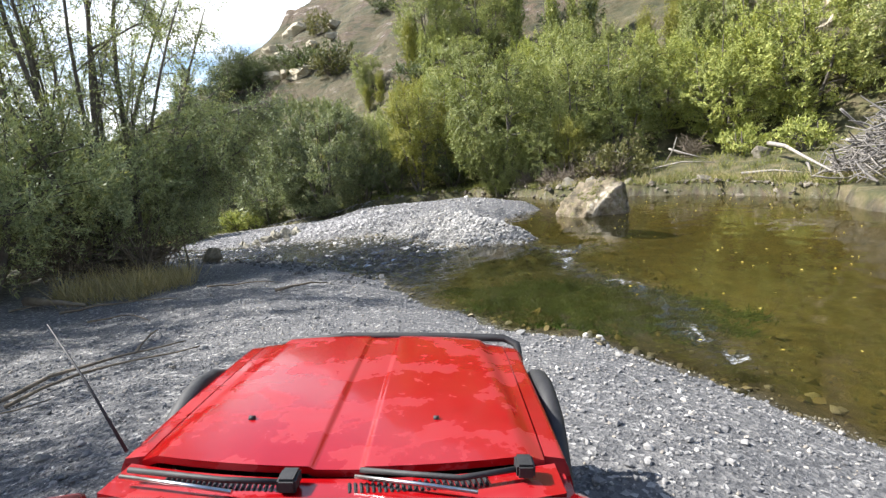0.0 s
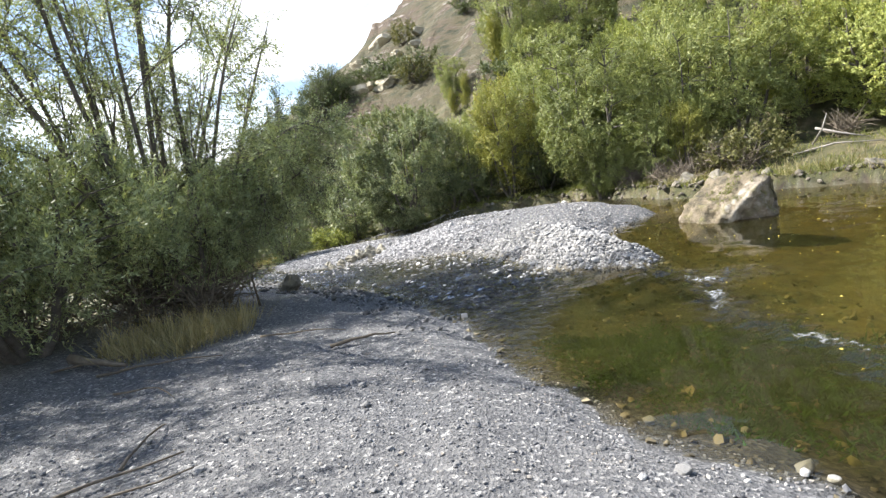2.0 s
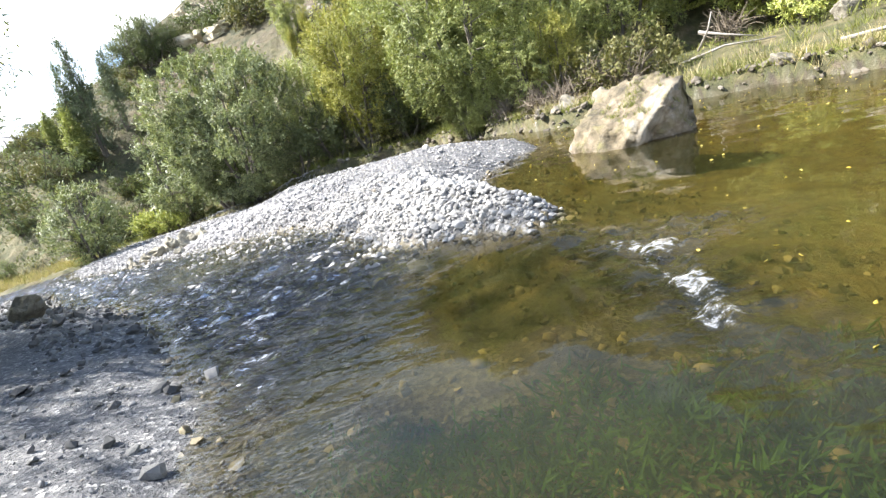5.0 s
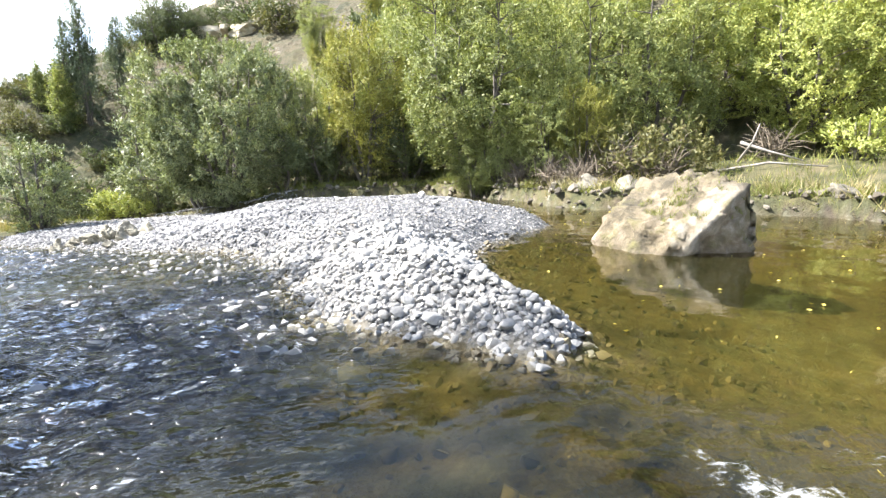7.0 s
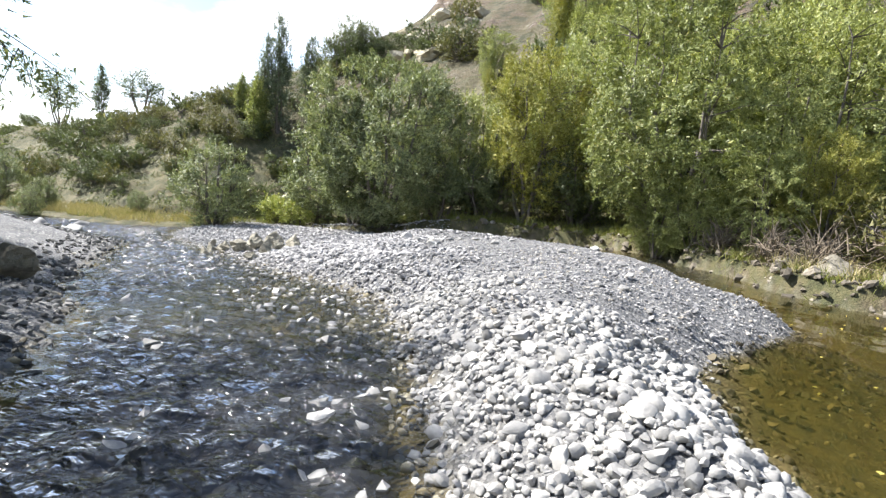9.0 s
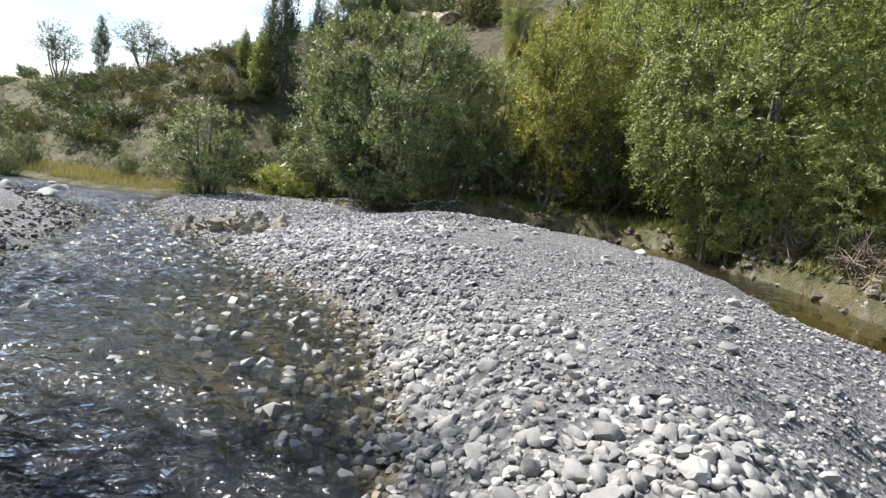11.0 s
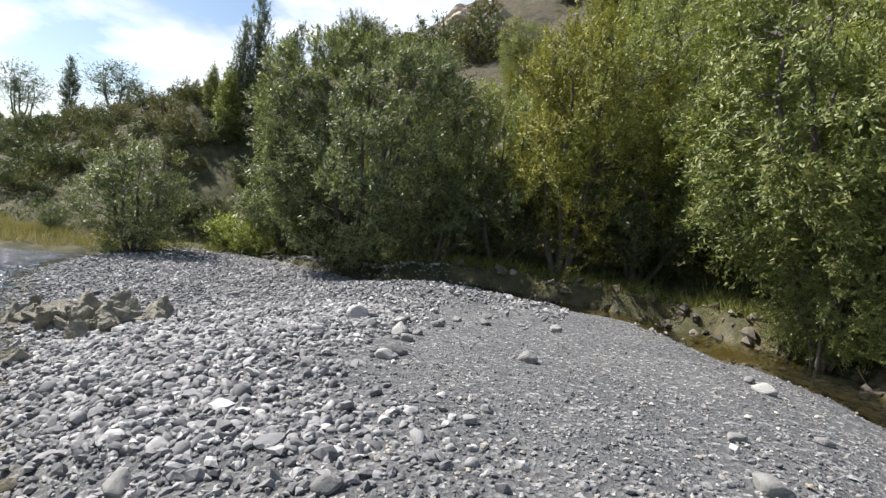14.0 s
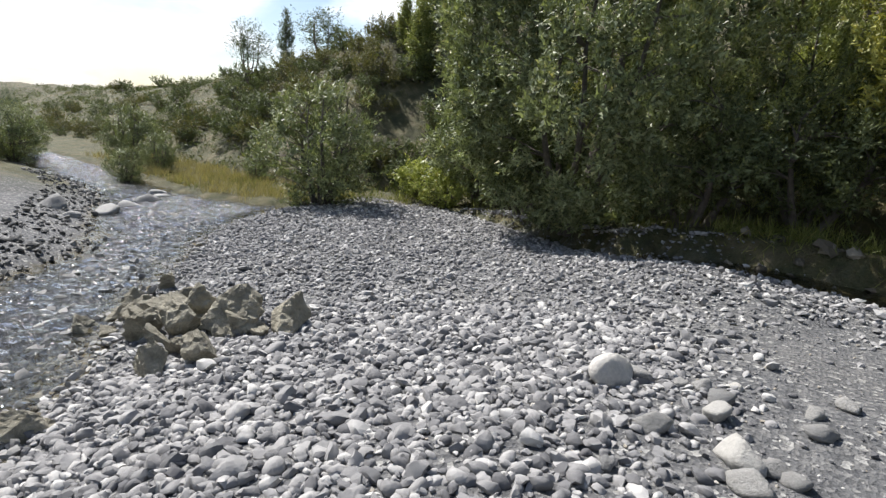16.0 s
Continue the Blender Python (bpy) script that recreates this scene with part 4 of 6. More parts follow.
def open_willow(seed, stems=16, height=8.6, reach=4.2):
    """An old many-stemmed willow: arching bare stems from one stool, airy leaf high on fine branches."""
    rng = np.random.default_rng(seed)
    wood, fine, lp, lw = [], [], [], []
    for k in range(stems):
        a = 6.28 * k / stems + rng.uniform(-0.3, 0.3)
        out = reach * rng.uniform(0.2, 1.0)
        d = Vector((math.cos(a), math.sin(a), 0))
        foot = d * rng.uniform(0.1, 0.6) + Vector((0, 0, -0.2))
        tip = d * out + Vector((0, 0, height * rng.uniform(0.72, 1.0) * (1 - 0.38 * (out / reach) ** 2)))
        knee = d * out * rng.uniform(0.25, 0.55) + Vector((0, 0, tip.z * rng.uniform(0.3, 0.55)))
        line, sway = [], Vector(rng.normal(0, 0.22, 3))
        for q in np.linspace(0, 1, 10):
            p = foot * (1 - q) ** 2 + knee * 2 * q * (1 - q) + tip * q * q
            line.append(p + sway * math.sin(q * 7) * q * 0.8)
        r0 = rng.uniform(0.035, 0.08)
        wood.append(tube(line, [r0 * (1 - 0.86 * q) for q in np.linspace(0, 1, 10)], 7))
        for j in range(9):
            q = rng.uniform(0.28, 0.97)
            i = min(int(q * 9), 8)
            s = line[i].lerp(line[i + 1], q * 9 - i)
            ahead = (line[i + 1] - line[i]).normalized()
            w = (ahead * 0.8 + Vector(rng.normal(0, 0.6, 3)) + d * 0.2 + Vector((0, 0, 0.15))).normalized()
            ln = rng.uniform(0.8, 2.1) * (1.1 - 0.4 * q)
            e = s + w * ln + Vector((0, 0, 0.12 * ln))
            mid = s.lerp(e, 0.5) + Vector(rng.normal(0, 0.08, 3)) * ln
            rb = r0 * (1 - 0.86 * q) * 0.55
            fine.append(tube([s, mid, e], [rb, rb * 0.6, rb * 0.2], 4))
            for _ in range(8):
                u = rng.uniform(0.15, 1.0)
                b0 = np.array(s.lerp(mid, u * 2) if u < 0.5 else mid.lerp(e, u * 2 - 1))
                tw = np.array(w) * 0.5 + rng.normal(0, 0.6, 3) + np.array([0, 0, -0.05])
                tw /= np.linalg.norm(tw)
                tl = rng.uniform(0.3, 0.8)
                b1 = b0 + tw * tl - np.array([0, 0, 0.1 * tl])
                fine.append(tube([b0, b1], [0.008, 0.003], 3))
                g = rng.uniform(0.05, 1.1, (56, 1))
                lp.append(b0 + (b1 - b0) * g + rng.normal(0, 0.06, (56, 3)))
                lw.append(np.repeat(tw[None], 56, 0) * 0.8 + rng.normal(0, 0.6, (56, 3)))
    lp, lw = np.concatenate(lp), np.concatenate(lw)
    ln = rng.uniform(0.045, 0.085, len(lp))
    lv, lf = leaves(lp, lw, ln, ln * rng.uniform(0.24, 0.40, len(lp)), rng, None, True)
    tv, tf = join(fine)
    tf = [t for q in tf for t in ((q[0], q[1], q[2]), (q[0], q[2], q[3]))]
    crown = mesh_from("crown", np.concatenate([lv, np.array(tv)]), np.concatenate([lf, np.array(tf) + len(lv)]), L_NEAR, False)
    crown.materials.append(BARK)
    crown.polygons.foreach_set("material_index", np.r_[np.zeros(len(lf), np.int32), np.ones(len(tf), np.int32)])
    return [mesh_from("stem", v, f, BARK) for v, f in wood], crown


def arching_willow(seed):
    """A willow limb that leans far out over the gravel, its crown hanging from an arched bough."""
    rng = np.random.default_rng(seed)
    wood, fine, lp, lw = [], [], [], []
    for k in range(6):
        foot = Vector((rng.uniform(-0.3, 0.3), rng.uniform(-0.4, 0.4), -0.2))
        tip = Vector((rng.uniform(2.4, 4.2), rng.uniform(-1.3, 1.0), rng.uniform(2.4, 4.0)))
        knee = Vector((tip.x * 0.42, tip.y * 0.4, tip.z * rng.uniform(0.75, 1.0)))
        line = []
        for q in np.linspace(0, 1, 10):
            line.append(foot * (1 - q) ** 2 + knee * 2 * q * (1 - q) + tip * q * q + Vector(rng.normal(0, 0.04, 3)) * q)
        r0 = rng.uniform(0.05, 0.10)
        wood.append(tube(line, [r0 * (1 - 0.85 * q) for q in np.linspace(0, 1, 10)], 7))
        for j in range(16):
            q = rng.uniform(0.35, 1.0)
            i = min(int(q * 9), 8)
            s = line[i].lerp(line[i + 1], q * 9 - i)
            w = Vector((rng.normal(0.25, 0.5), rng.normal(0, 0.6), rng.normal(0.1, 0.5))).normalized()
            e = s + w * rng.uniform(0.5, 1.2)
            rb = r0 * (1 - 0.85 * q) * 0.5 + 0.004
            fine.append(tube([s, s.lerp(e, 0.5) + Vector(rng.normal(0, 0.05, 3)), e], [rb, rb * 0.6, rb * 0.2], 4))
            for _ in range(9):
                b0 = np.array(s.lerp(e, rng.uniform(0.2, 1.0)))
                tw = np.array(w) * 0.4 + rng.normal(0, 0.6, 3) + np.array([0, 0, -0.25])
                tw /= np.linalg.norm(tw)
                b1 = b0 + tw * rng.uniform(0.3, 0.7)
                fine.append(tube([b0, b1], [0.006, 0.003], 3))
                g = rng.uniform(0.05, 1.1, (60, 1))
                lp.append(b0 + (b1 - b0) * g + rng.normal(0, 0.06, (60, 3)))
                lw.append(np.repeat(tw[None], 60, 0) * 0.8 + rng.normal(0, 0.6, (60, 3)))
    lp, lw = np.concatenate(lp), np.concatenate(lw)
    ln = rng.uniform(0.045, 0.085, len(lp))
    lv, lf = leaves(lp, lw, ln, ln * rng.uniform(0.24, 0.40, len(lp)), rng, None, True)
    tv, tf = join(fine)
    tf = [t for q in tf for t in ((q[0], q[1], q[2]), (q[0], q[2], q[3]))]
    crown = mesh_from("crown", np.concatenate([lv, np.array(tv)]), np.concatenate([lf, np.array(tf) + len(lv)]), L_NEAR, False)
    crown.materials.append(BARK)
    crown.polygons.foreach_set("material_index", np.r_[np.zeros(len(lf), np.int32), np.ones(len(tf), np.int32)])
    return [mesh_from("stem", v, f, BARK) for v, f in wood], crown


pool_boulder()
lone_stone(-3.66, 23.45, 0.34, 1, label="large white rounded stone on the gravel bar", lift=0.22).data = WHITE_MESH
rng = np.random.default_rng(77)
for k in range(70):
    if k < 30:
        x, y = rng.uniform(-4, 2.2), rng.uniform(16, 25)
        if signed(np.array([x]), np.array([y]), BAR)[0] < 0.4:
            continue
        s = rng.uniform(0.10, 0.22)
    elif k < 52:
        x, y = rng.uniform(-3.2, 2.2), rng.uniform(0.5, 8)
        if signed(np.array([x]), np.array([y]), START_EDGE)[0] < 0.1:
            continue
        s = rng.uniform(0.07, 0.14)
    else:
        x, y = rng.uniform(-3.6, -2.2), rng.uniform(21.4, 24.0)
        s = rng.uniform(0.10, 0.26)
    lone_stone(x, y, s, k, group="pale stones on the gravel")
for k, (x, y, s) in enumerate(((-7.95, 22.75, 0.6), (-7.6, 22.85, 0.75), (-7.25, 22.95, 0.7), (-7.4, 22.6, 0.5), (-6.7, 23.25, 0.7), (-7.0, 22.95, 0.45), (-8.3, 22.6, 0.4), (-6.75, 22.0, 0.45), (-8.5, 22.1, 0.35), (-7.7, 22.35, 0.4), (-6.5, 21.1, 0.4), (-9.3, 23.4, 0.4))):
    lone_stone(x, y, s, k, True, "rock", "brown weathered rock at the edge of the bar", "rock heap on the bar", lift=0.22).data = HEAP_MESH[k % 6]
for k in range(16):
    lone_stone(rng.uniform(-8.9, -6.5), rng.uniform(22.2, 23.3), rng.uniform(0.22, 0.42), k + 3, True, "rock", "brown weathered rock at the edge of the bar", "rock heap on the bar", lift=0.2).data = HEAP_MESH[k % 6]
rng = np.random.default_rng(78)
for k in range(46):
    x, y = rng.uniform(0.4, 3.2), rng.uniform(2.6, 7.4)
    off = -signed(np.array([x]), np.array([y]), START_EDGE)[0]
    if 0.05 < off < 1.2:
        lone_stone(x, y, rng.uniform(0.05, 0.13), k, label="pale stone lying in the shallow water", group="pale stones in the shallows", lift=0.3)
for k, (x, y, size) in enumerate(((-16.1, 55.4, 2.4), (-14.6, 54.6, 1.8), (-13.4, 53.9, 2.2), (-11.9, 53.9, 1.6), (-17.2, 57.0, 1.6), (-15.2, 61.7, 2.6), (-13.0, 62.1, 1.8), (-18.0, 64.9, 2.2), (-10.2, 60.5, 1.8), (-16.6, 70.0, 2.6), (-11.0, 66.0, 2.0))):
    ob = lone_stone(x, y, size, k, False, "rock_outcrop", "pale rock outcrop on the dry hillside", "rock outcrops on the hill", lift=0.05)
    ob.data = OUTCROP_MESH[k % 3]
    ob.scale.x *= 1.7
lone_stone(-7.7, 16.7, 0.8, 3, True, "rock", "large brown rock on the near bank", lift=0.3)
lone_stone(12.0, 20.3, 0.75, 2, label="pale rounded rock on the grassy far bank", lift=0.3).data = BANK_MESH[2]
for k, (x, y, s) in enumerate(((5.0, 21.6, 1.0), (5.8, 21.0, 0.8), (4.6, 22.6, 0.7), (4.3, 23.6, 0.5), (4.9, 23.2, 0.6), (7.0, 20.2, 0.5), (3.6, 24.6, 0.5), (8.9, 18.3, 0.6), (2.6, 26.0, 0.4))):
    lone_stone(x, y, s, k + 2, False, "rock", "worn brown rock set in the far bank", "rocks in the far bank", lift=0.1).data = BANK_MESH[k % 6]
for k, (x, y, s) in enumerate(((-17.4, 26.6, 1.1), (-18.2, 27.3, 0.9), (-16.6, 25.6, 0.9), (-18.9, 28.0, 1.0), (-16.9, 24.6, 0.8), (-19.6, 28.3, 0.8), (-15.8, 24.6, 0.5))):
    lone_stone(x, y, s, k, False, "slab", "pale flat slab of rock in the river", "slabs in the river", lift=0.04)

W_BIG = plant_mesh(101, 3.05, 6.6, 0.0, 760, 165, 0.10, L_GREY, 7, spread=0.36, hollow=0.84, core=0.10)
W_BANK = plant_mesh(113, 2.5, 6.6, 0.1, 430, 160, 0.088, L_BANK, 6, droop=0.5, spread=0.40, hollow=0.74)
W_YEL = plant_mesh(102, 1.7, 6.2, 0.6, 190, 230, 0.085, L_YELLOW, 6, spread=0.55, up=0.9, hollow=0.6)
W_GRN = plant_mesh(103, 2.5, 6.4, 0.1, 270, 200, 0.092, L_GREEN, 6, droop=0.4, spread=0.5, hollow=0.7)
W_GRN2 = plant_mesh(104, 2.2, 6.8, 0.0, 260, 190, 0.095, L_GREEN, 5, spread=0.55, up=0.9, hollow=0.65)
W_BRT = plant_mesh(105, 2.2, 5.2, 0.0, 240, 190, 0.095, L_BRIGHT, 5, spread=0.5, hollow=0.7)
W_SML = plant_mesh(106, 1.5, 3.4, 0.0, 150, 112, 0.104, L_GREY, 6, spread=0.42, hollow=0.65)
W_POP = plant_mesh(107, 1.45, 11.5, 0.6, 150, 90, 0.17, L_POPLAR, 4, spread=0.8, up=1.5, taper=0.45, trunk=0.10, hollow=0.1, core=0.1, bend_out=0.5)
W_POP2 = plant_mesh(108, 0.8, 8.0, 0.2, 190, 60, 0.16, L_GREEN, 2, spread=0.7, up=1.4, taper=0.6, trunk=0.1, hollow=0.1)
W_SCR = plant_mesh(109, 1.4, 1.9, 0.0, 48, 45, 0.17, L_DARK, 1, spread=0.4, hollow=0.6)
W_SCR2 = plant_mesh(110, 1.3, 1.5, 0.0, 44, 45, 0.16, L_SCRUB, 1, spread=0.4, hollow=0.6)
W_LOOSE = plant_mesh(111, 2.3, 6.0, 1.6, 90, 60, 0.15, L_POPLAR, 5, spread=0.9, hollow=0.2)
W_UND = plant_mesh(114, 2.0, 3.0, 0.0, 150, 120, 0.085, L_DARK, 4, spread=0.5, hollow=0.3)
W_YSH = plant_mesh(112, 1.0, 1.4, 0.0, 60, 50, 0.14, L_BRIGHT, 4, spread=0.35)

plant("willow_bush", -7.0, 30.6, W_BIG, "broad grey-green willow bush behind the gravel bar", "bush")
plant("yellow_willow", -1.3, 29.8, W_YEL, "slender yellowing willow on the far bank", "tree")
FAR = "willows on the far bank"
# scrub added here so its dark leaf colour supplies the shade beneath the willows
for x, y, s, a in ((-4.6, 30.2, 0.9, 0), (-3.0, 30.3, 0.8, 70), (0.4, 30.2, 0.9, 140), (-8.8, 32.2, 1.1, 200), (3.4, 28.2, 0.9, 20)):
    plant("willow_scrub", x, y, W_UND, "added dark-leaved willow scrub standing in for shade under the far trees", "bush", s, a, "shaded scrub under the willows")
for x, y, s, a, me, lab in (
    (2.7, 25.9, 1.0, 40, W_BANK, "green willow overhanging the narrow channel"),
    (-3.6, 31.4, 0.72, 100, W_GRN2, "tall green willow behind the gravel bar"),
    (0.9, 31.2, 1.0, 10, W_GRN2, "tall green willow behind the far bank"),
    (5.9, 26.3, 0.9, 200, W_GRN2, "tall green willow on the far bank"),
    (8.6, 26.6, 1.0, 300, W_GRN, "green willow at the foot of the slope"),
    (11.3, 27.2, 0.9, 60, W_BRT, "bright yellow-green willow on the far bank"),
    (13.2, 25.2, 1.0, 160, W_BRT, "bright yellow-green willow on the far bank"),
    (16.0, 23.8, 1.1, 20, W_BRT, "bright leafy tree under the cliff"),
    (18.5, 20.5, 1.1, 80, W_GRN, "green tree under the cliff"),
    (19.5, 16.5, 1.1, 180, W_BRT, "bright leafy tree behind the driftwood"),
    (4.0, 31.0, 1.0, 250, W_GRN, "green willow on the lower slope"),
    (8.0, 31.5, 1.0, 30, W_GRN2, "green willow on the lower slope"),
    (15.5, 28.5, 0.8, 130, W_GRN2, "green willow on the lower slope"),
    (-9.6, 34.6, 0.5, 220, W_GRN2, "green willow behind the grey willow bush"),
    (-1.0, 35.0, 0.7, 140, W_BRT, "yellow-green willow on the slope"),
    (1.6, 36.0, 0.9, 80, W_GRN, "green willow on the slope"),
    (6.0, 36.0, 0.9, 150, W_BRT, "yellow-green willow on the slope"),
    (0.0, 41.0, 1.0, 10, W_GRN2, "green tree high on the slope"),
    (4.2, 41.5, 1.0, 70, W_GRN2, "green tree high on the slope"),
    (-5.0, 42.5, 0.5, 120, W_GRN, "dark green tree high on the slope"),
    (22.5, 24.0, 1.1, 220, W_GRN2, "green tree on the cliff side"),
):
    plant("willow", x, y, me, lab, "tree", s, a, FAR)
W_SAP = plant_mesh(115, 0.95, 5.0, 0.1, 130, 120, 0.085, L_GREEN, 3, spread=0.6, up=1.3, taper=0.5, trunk=0.04, hollow=0.3)
W_SAP2 = plant_mesh(116, 0.85, 4.6, 0.1, 120, 120, 0.085, L_YELLOW, 3, spread=0.6, up=1.3, taper=0.5, trunk=0.04, hollow=0.3)
rng = np.random.default_rng(117)
for k in range(34):
    x, y = rng.uniform(-3, 21), rng.uniform(27, 40)
    if signed(np.array([x]), np.array([y]), BANK)[0] > 4.0:
        pale = rng.uniform() < 0.4
        plant("young_willow", x, y, W_SAP2 if pale else W_SAP, "slender yellowing young willow on the slope" if pale else "slender green young willow on the slope", "tree", rng.uniform(0.7, 1.1), rng.uniform(0, 360), "young willows on the slope")
for k in range(30):
    x, y = rng.uniform(-14, 1), rng.uniform(33.5, 42)
    if signed(np.array([x]), np.array([y]), BANK)[0] > 3.0:
        pale = rng.uniform() < 0.5
        plant("young_willow", x, y, W_SAP2 if pale else W_SAP, "low yellowing young willow on the grassy slope" if pale else "low green young willow on the grassy slope", "tree", rng.uniform(0.35, 0.6), rng.uniform(0, 360), "young willows on the slope")
plant("willow_bush", -14.7, 30.6, W_SML, "small grey-green willow bush at the end of the bar", "bush", 1.0, 50)
plant("willow_bush", -11.6, 34.6, W_SML, "grey-green willow bush at the end of the bar", "bush", 1.3, 150)
for x, y, s, me, lab in (
    (-25.5, 25.0, 0.50, W_SML, "grey-green bush on the river flat"), (-28.0, 27.0, 0.6, W_SML, "grey-green bush on the river flat"), (-29.5, 24.0, 0.7, W_SML, "grey-green bush on the river flat"),
    (-22.5, 28.6, 0.36, W_SML, "small round bush on the river flat"), (-31.0, 28.0, 0.7, W_SML, "grey-green bush on the river flat"), (-24.0, 30.5, 0.42, W_SML, "grey-green bush below the far hill"),
    (-20.5, 32.5, 0.32, W_SML, "grey-green bush below the far hill"), (-27.5, 31.0, 0.7, W_SML, "grey-green bush below the far hill"),
):
    plant("willow_bush", x, y, me, lab, "bush", s, x * 31, "bushes down the river")
for x, y, s in ((-13.0, 33.8, 0.8), (-12.2, 33.4, 0.6), (-13.9, 34.4, 0.9), (12.0, 21.5, 0.8), (13.5, 20.0, 0.9)):
    plant("shrub", x, y, W_YSH, "low yellow-green shrub on the bank", "shrub", s, x * 50, "yellow-green shrubs")
for x, y, wide, top, a, me, high, lab in (
    (-18.5, 41.3, 0.62, 11.1, 0, W_POP, 11.5, "tall dark poplar on the far hill"),
    (-19.4, 41.2, 0.5, 9.9, 40, W_POP, 11.5, "tall dark poplar on the far hill"),
    (-17.5, 43.1, 0.5, 10.5, 90, W_POP, 11.5, "dark poplar on the far hill"),
    (-21.0, 41.1, 0.60, 7.6, 10, W_POP2, 8.0, "thin poplar on the far hill"),
    (-19.2, 40.2, 0.9, 7.2, 70, W_POP2, 8.0, "thin pale green poplar below the dark poplars"),
    (-39.5, 48.2, 0.52, 9.2, 30, W_POP, 11.5, "tall dark poplar on the far hill"),
    (-41.8, 46.4, 0.80, 7.9, 60, W_LOOSE, 6.0, "airy poplar with bare branches on the far hill"),
    (-37.0, 50.0, 1.15, 9.2, 120, W_LOOSE, 6.0, "airy spreading poplar on the far hill"),
    (8.4, 37.5, 0.8, 0, 20, W_POP2, 8.0, "young green poplar on the slope"),
    (9.6, 37.0, 0.7, 0, 70, W_POP2, 8.0, "young green poplar on the slope"),
    (10.9, 38.0, 0.85, 0, 110, W_POP2, 8.0, "young green poplar on the slope"),
    (6.2, 40.0, 1.0, 0, 160, W_POP2, 8.0, "young green poplar on the slope"),
    (-47.0, 32.0, 0.45, 0, 160, W_LOOSE, 6.0, "dark conifer-like tree down the valley"),
):
    tall = (top - ground_at(x, y)) / (high * wide) if top else 1.0
    plant("poplar", x, y, me, lab, "tree", wide, a, "poplars on the hill", 0.0, tall)
rng = np.random.default_rng(18)
for k in range(60):
    x, y, big = rng.uniform(-36, -14), rng.uniform(33.5, 43), rng.uniform(0.35, 0.75)
    if signed(np.array([x]), np.array([y]), BANK)[0] > 2.2:
        dark = rng.uniform() < 0.5
        plant("scrub_bush", x, y, W_SCR if dark else W_SCR2, "dark rounded scrub bush on the lower hill" if dark else "dry olive scrub bush on the lower hill", "bush", big, rng.uniform(0, 360), "hillside scrub")

for x, y, s, a in ((-20.3, 52.6, 0.95, 10), (-19.2, 53.4, 1.15, 80), (-18.2, 54.2, 1.0, 150), (-19.6, 55.5, 1.2, 210), (-17.4, 55.6, 0.8, 300)):
    plant("hill_tree", x, y, W_UND, "dark round tree on the shoulder of the hill", "tree", s, a, "dark trees on the hill shoulder")

# scrub over the slopes
rng = np.random.default_rng(8)
for k in range(340):
    if k % 3 == 0:
        continue
    if k < 170 or k >= 260:
        x, y = (rng.uniform(-52, -12), rng.uniform(33.5, 62)) if k < 170 else (rng.uniform(-60, -22), rng.uniform(32, 52))
        if y < 31.5 + abs(x + 20) * 0.05 or signed(np.array([x]), np.array([y]), BANK)[0] < 3.0:
            continue
        s = rng.uniform(0.25, 0.6)
        me = W_SCR if rng.uniform() < 0.62 else W_SCR2
    elif k < 235:
        x, y = rng.uniform(-16, 26), rng.uniform(38, 85)
        s = rng.uniform(0.7, 1.7)
        me = W_SCR if rng.uniform() < 0.4 else W_SCR2
    else:
        x, y = rng.uniform(-60, -24), rng.uniform(12, 26)
        s = rng.uniform(0.8, 1.5)
        me = W_SCR if rng.uniform() < 0.5 else W_SCR2
    plant("scrub_bush", x, y, me, "dark rounded scrub bush on the hillside" if me is W_SCR else "dry olive scrub bush on the hillside", "bush", s, rng.uniform(0, 360), "hillside scrub")

def low_scrub(name, xy, size, mat, label, seed):
    """Knee-high clumps of leaf scattered thickly over a far slope."""
    rng = np.random.default_rng(seed)
    per = 30
    n = len(xy) * per
    d = rng.normal(size=(n, 3))
    d /= np.linalg.norm(d, axis=1, keepdims=True)
    d[:, 2] = np.abs(d[:, 2])
    base = np.repeat(np.stack([xy[:, 0], xy[:, 1], land(xy[:, 0], xy[:, 1])[0]], 1), per, 0)
    wide = np.repeat(size, per)[:, None]
    pos = base + d * wide * np.array([1, 1, 0.9]) * rng.uniform(0.6, 1.0, (n, 1))
    ln = np.repeat(size, per) * rng.uniform(0.22, 0.42, n)
    v, f = leaves(pos, d + rng.normal(0, 0.6, (n, 3)), ln, ln * 0.55, rng, d, True)
    return tagged(new(name, mesh_from(name, v, f, mat, False)), label, "scrub", kind="stuff")


rng = np.random.default_rng(91)
xy = scatter(9000, (-85, 33, -13, 62), lambda a, b, u: (edge_k(a, b) > 3.2) & (u < 0.30 + 0.45 * wobble(a, b, 7, 92)), 93)
low_scrub("hill_scrub", xy, rng.uniform(0.2, 0.5, len(xy)), L_DARK, "dark green scrub spread over the low hill", 94)
xy = scatter(5000, (-75, 33, -13, 60), lambda a, b, u: (edge_k(a, b) > 3.0) & (u < 0.35), 95)
low_scrub("dry_scrub", xy, rng.uniform(0.15, 0.35, len(xy)), L_SCRUB, "dry olive scrub spread over the low hill", 96)

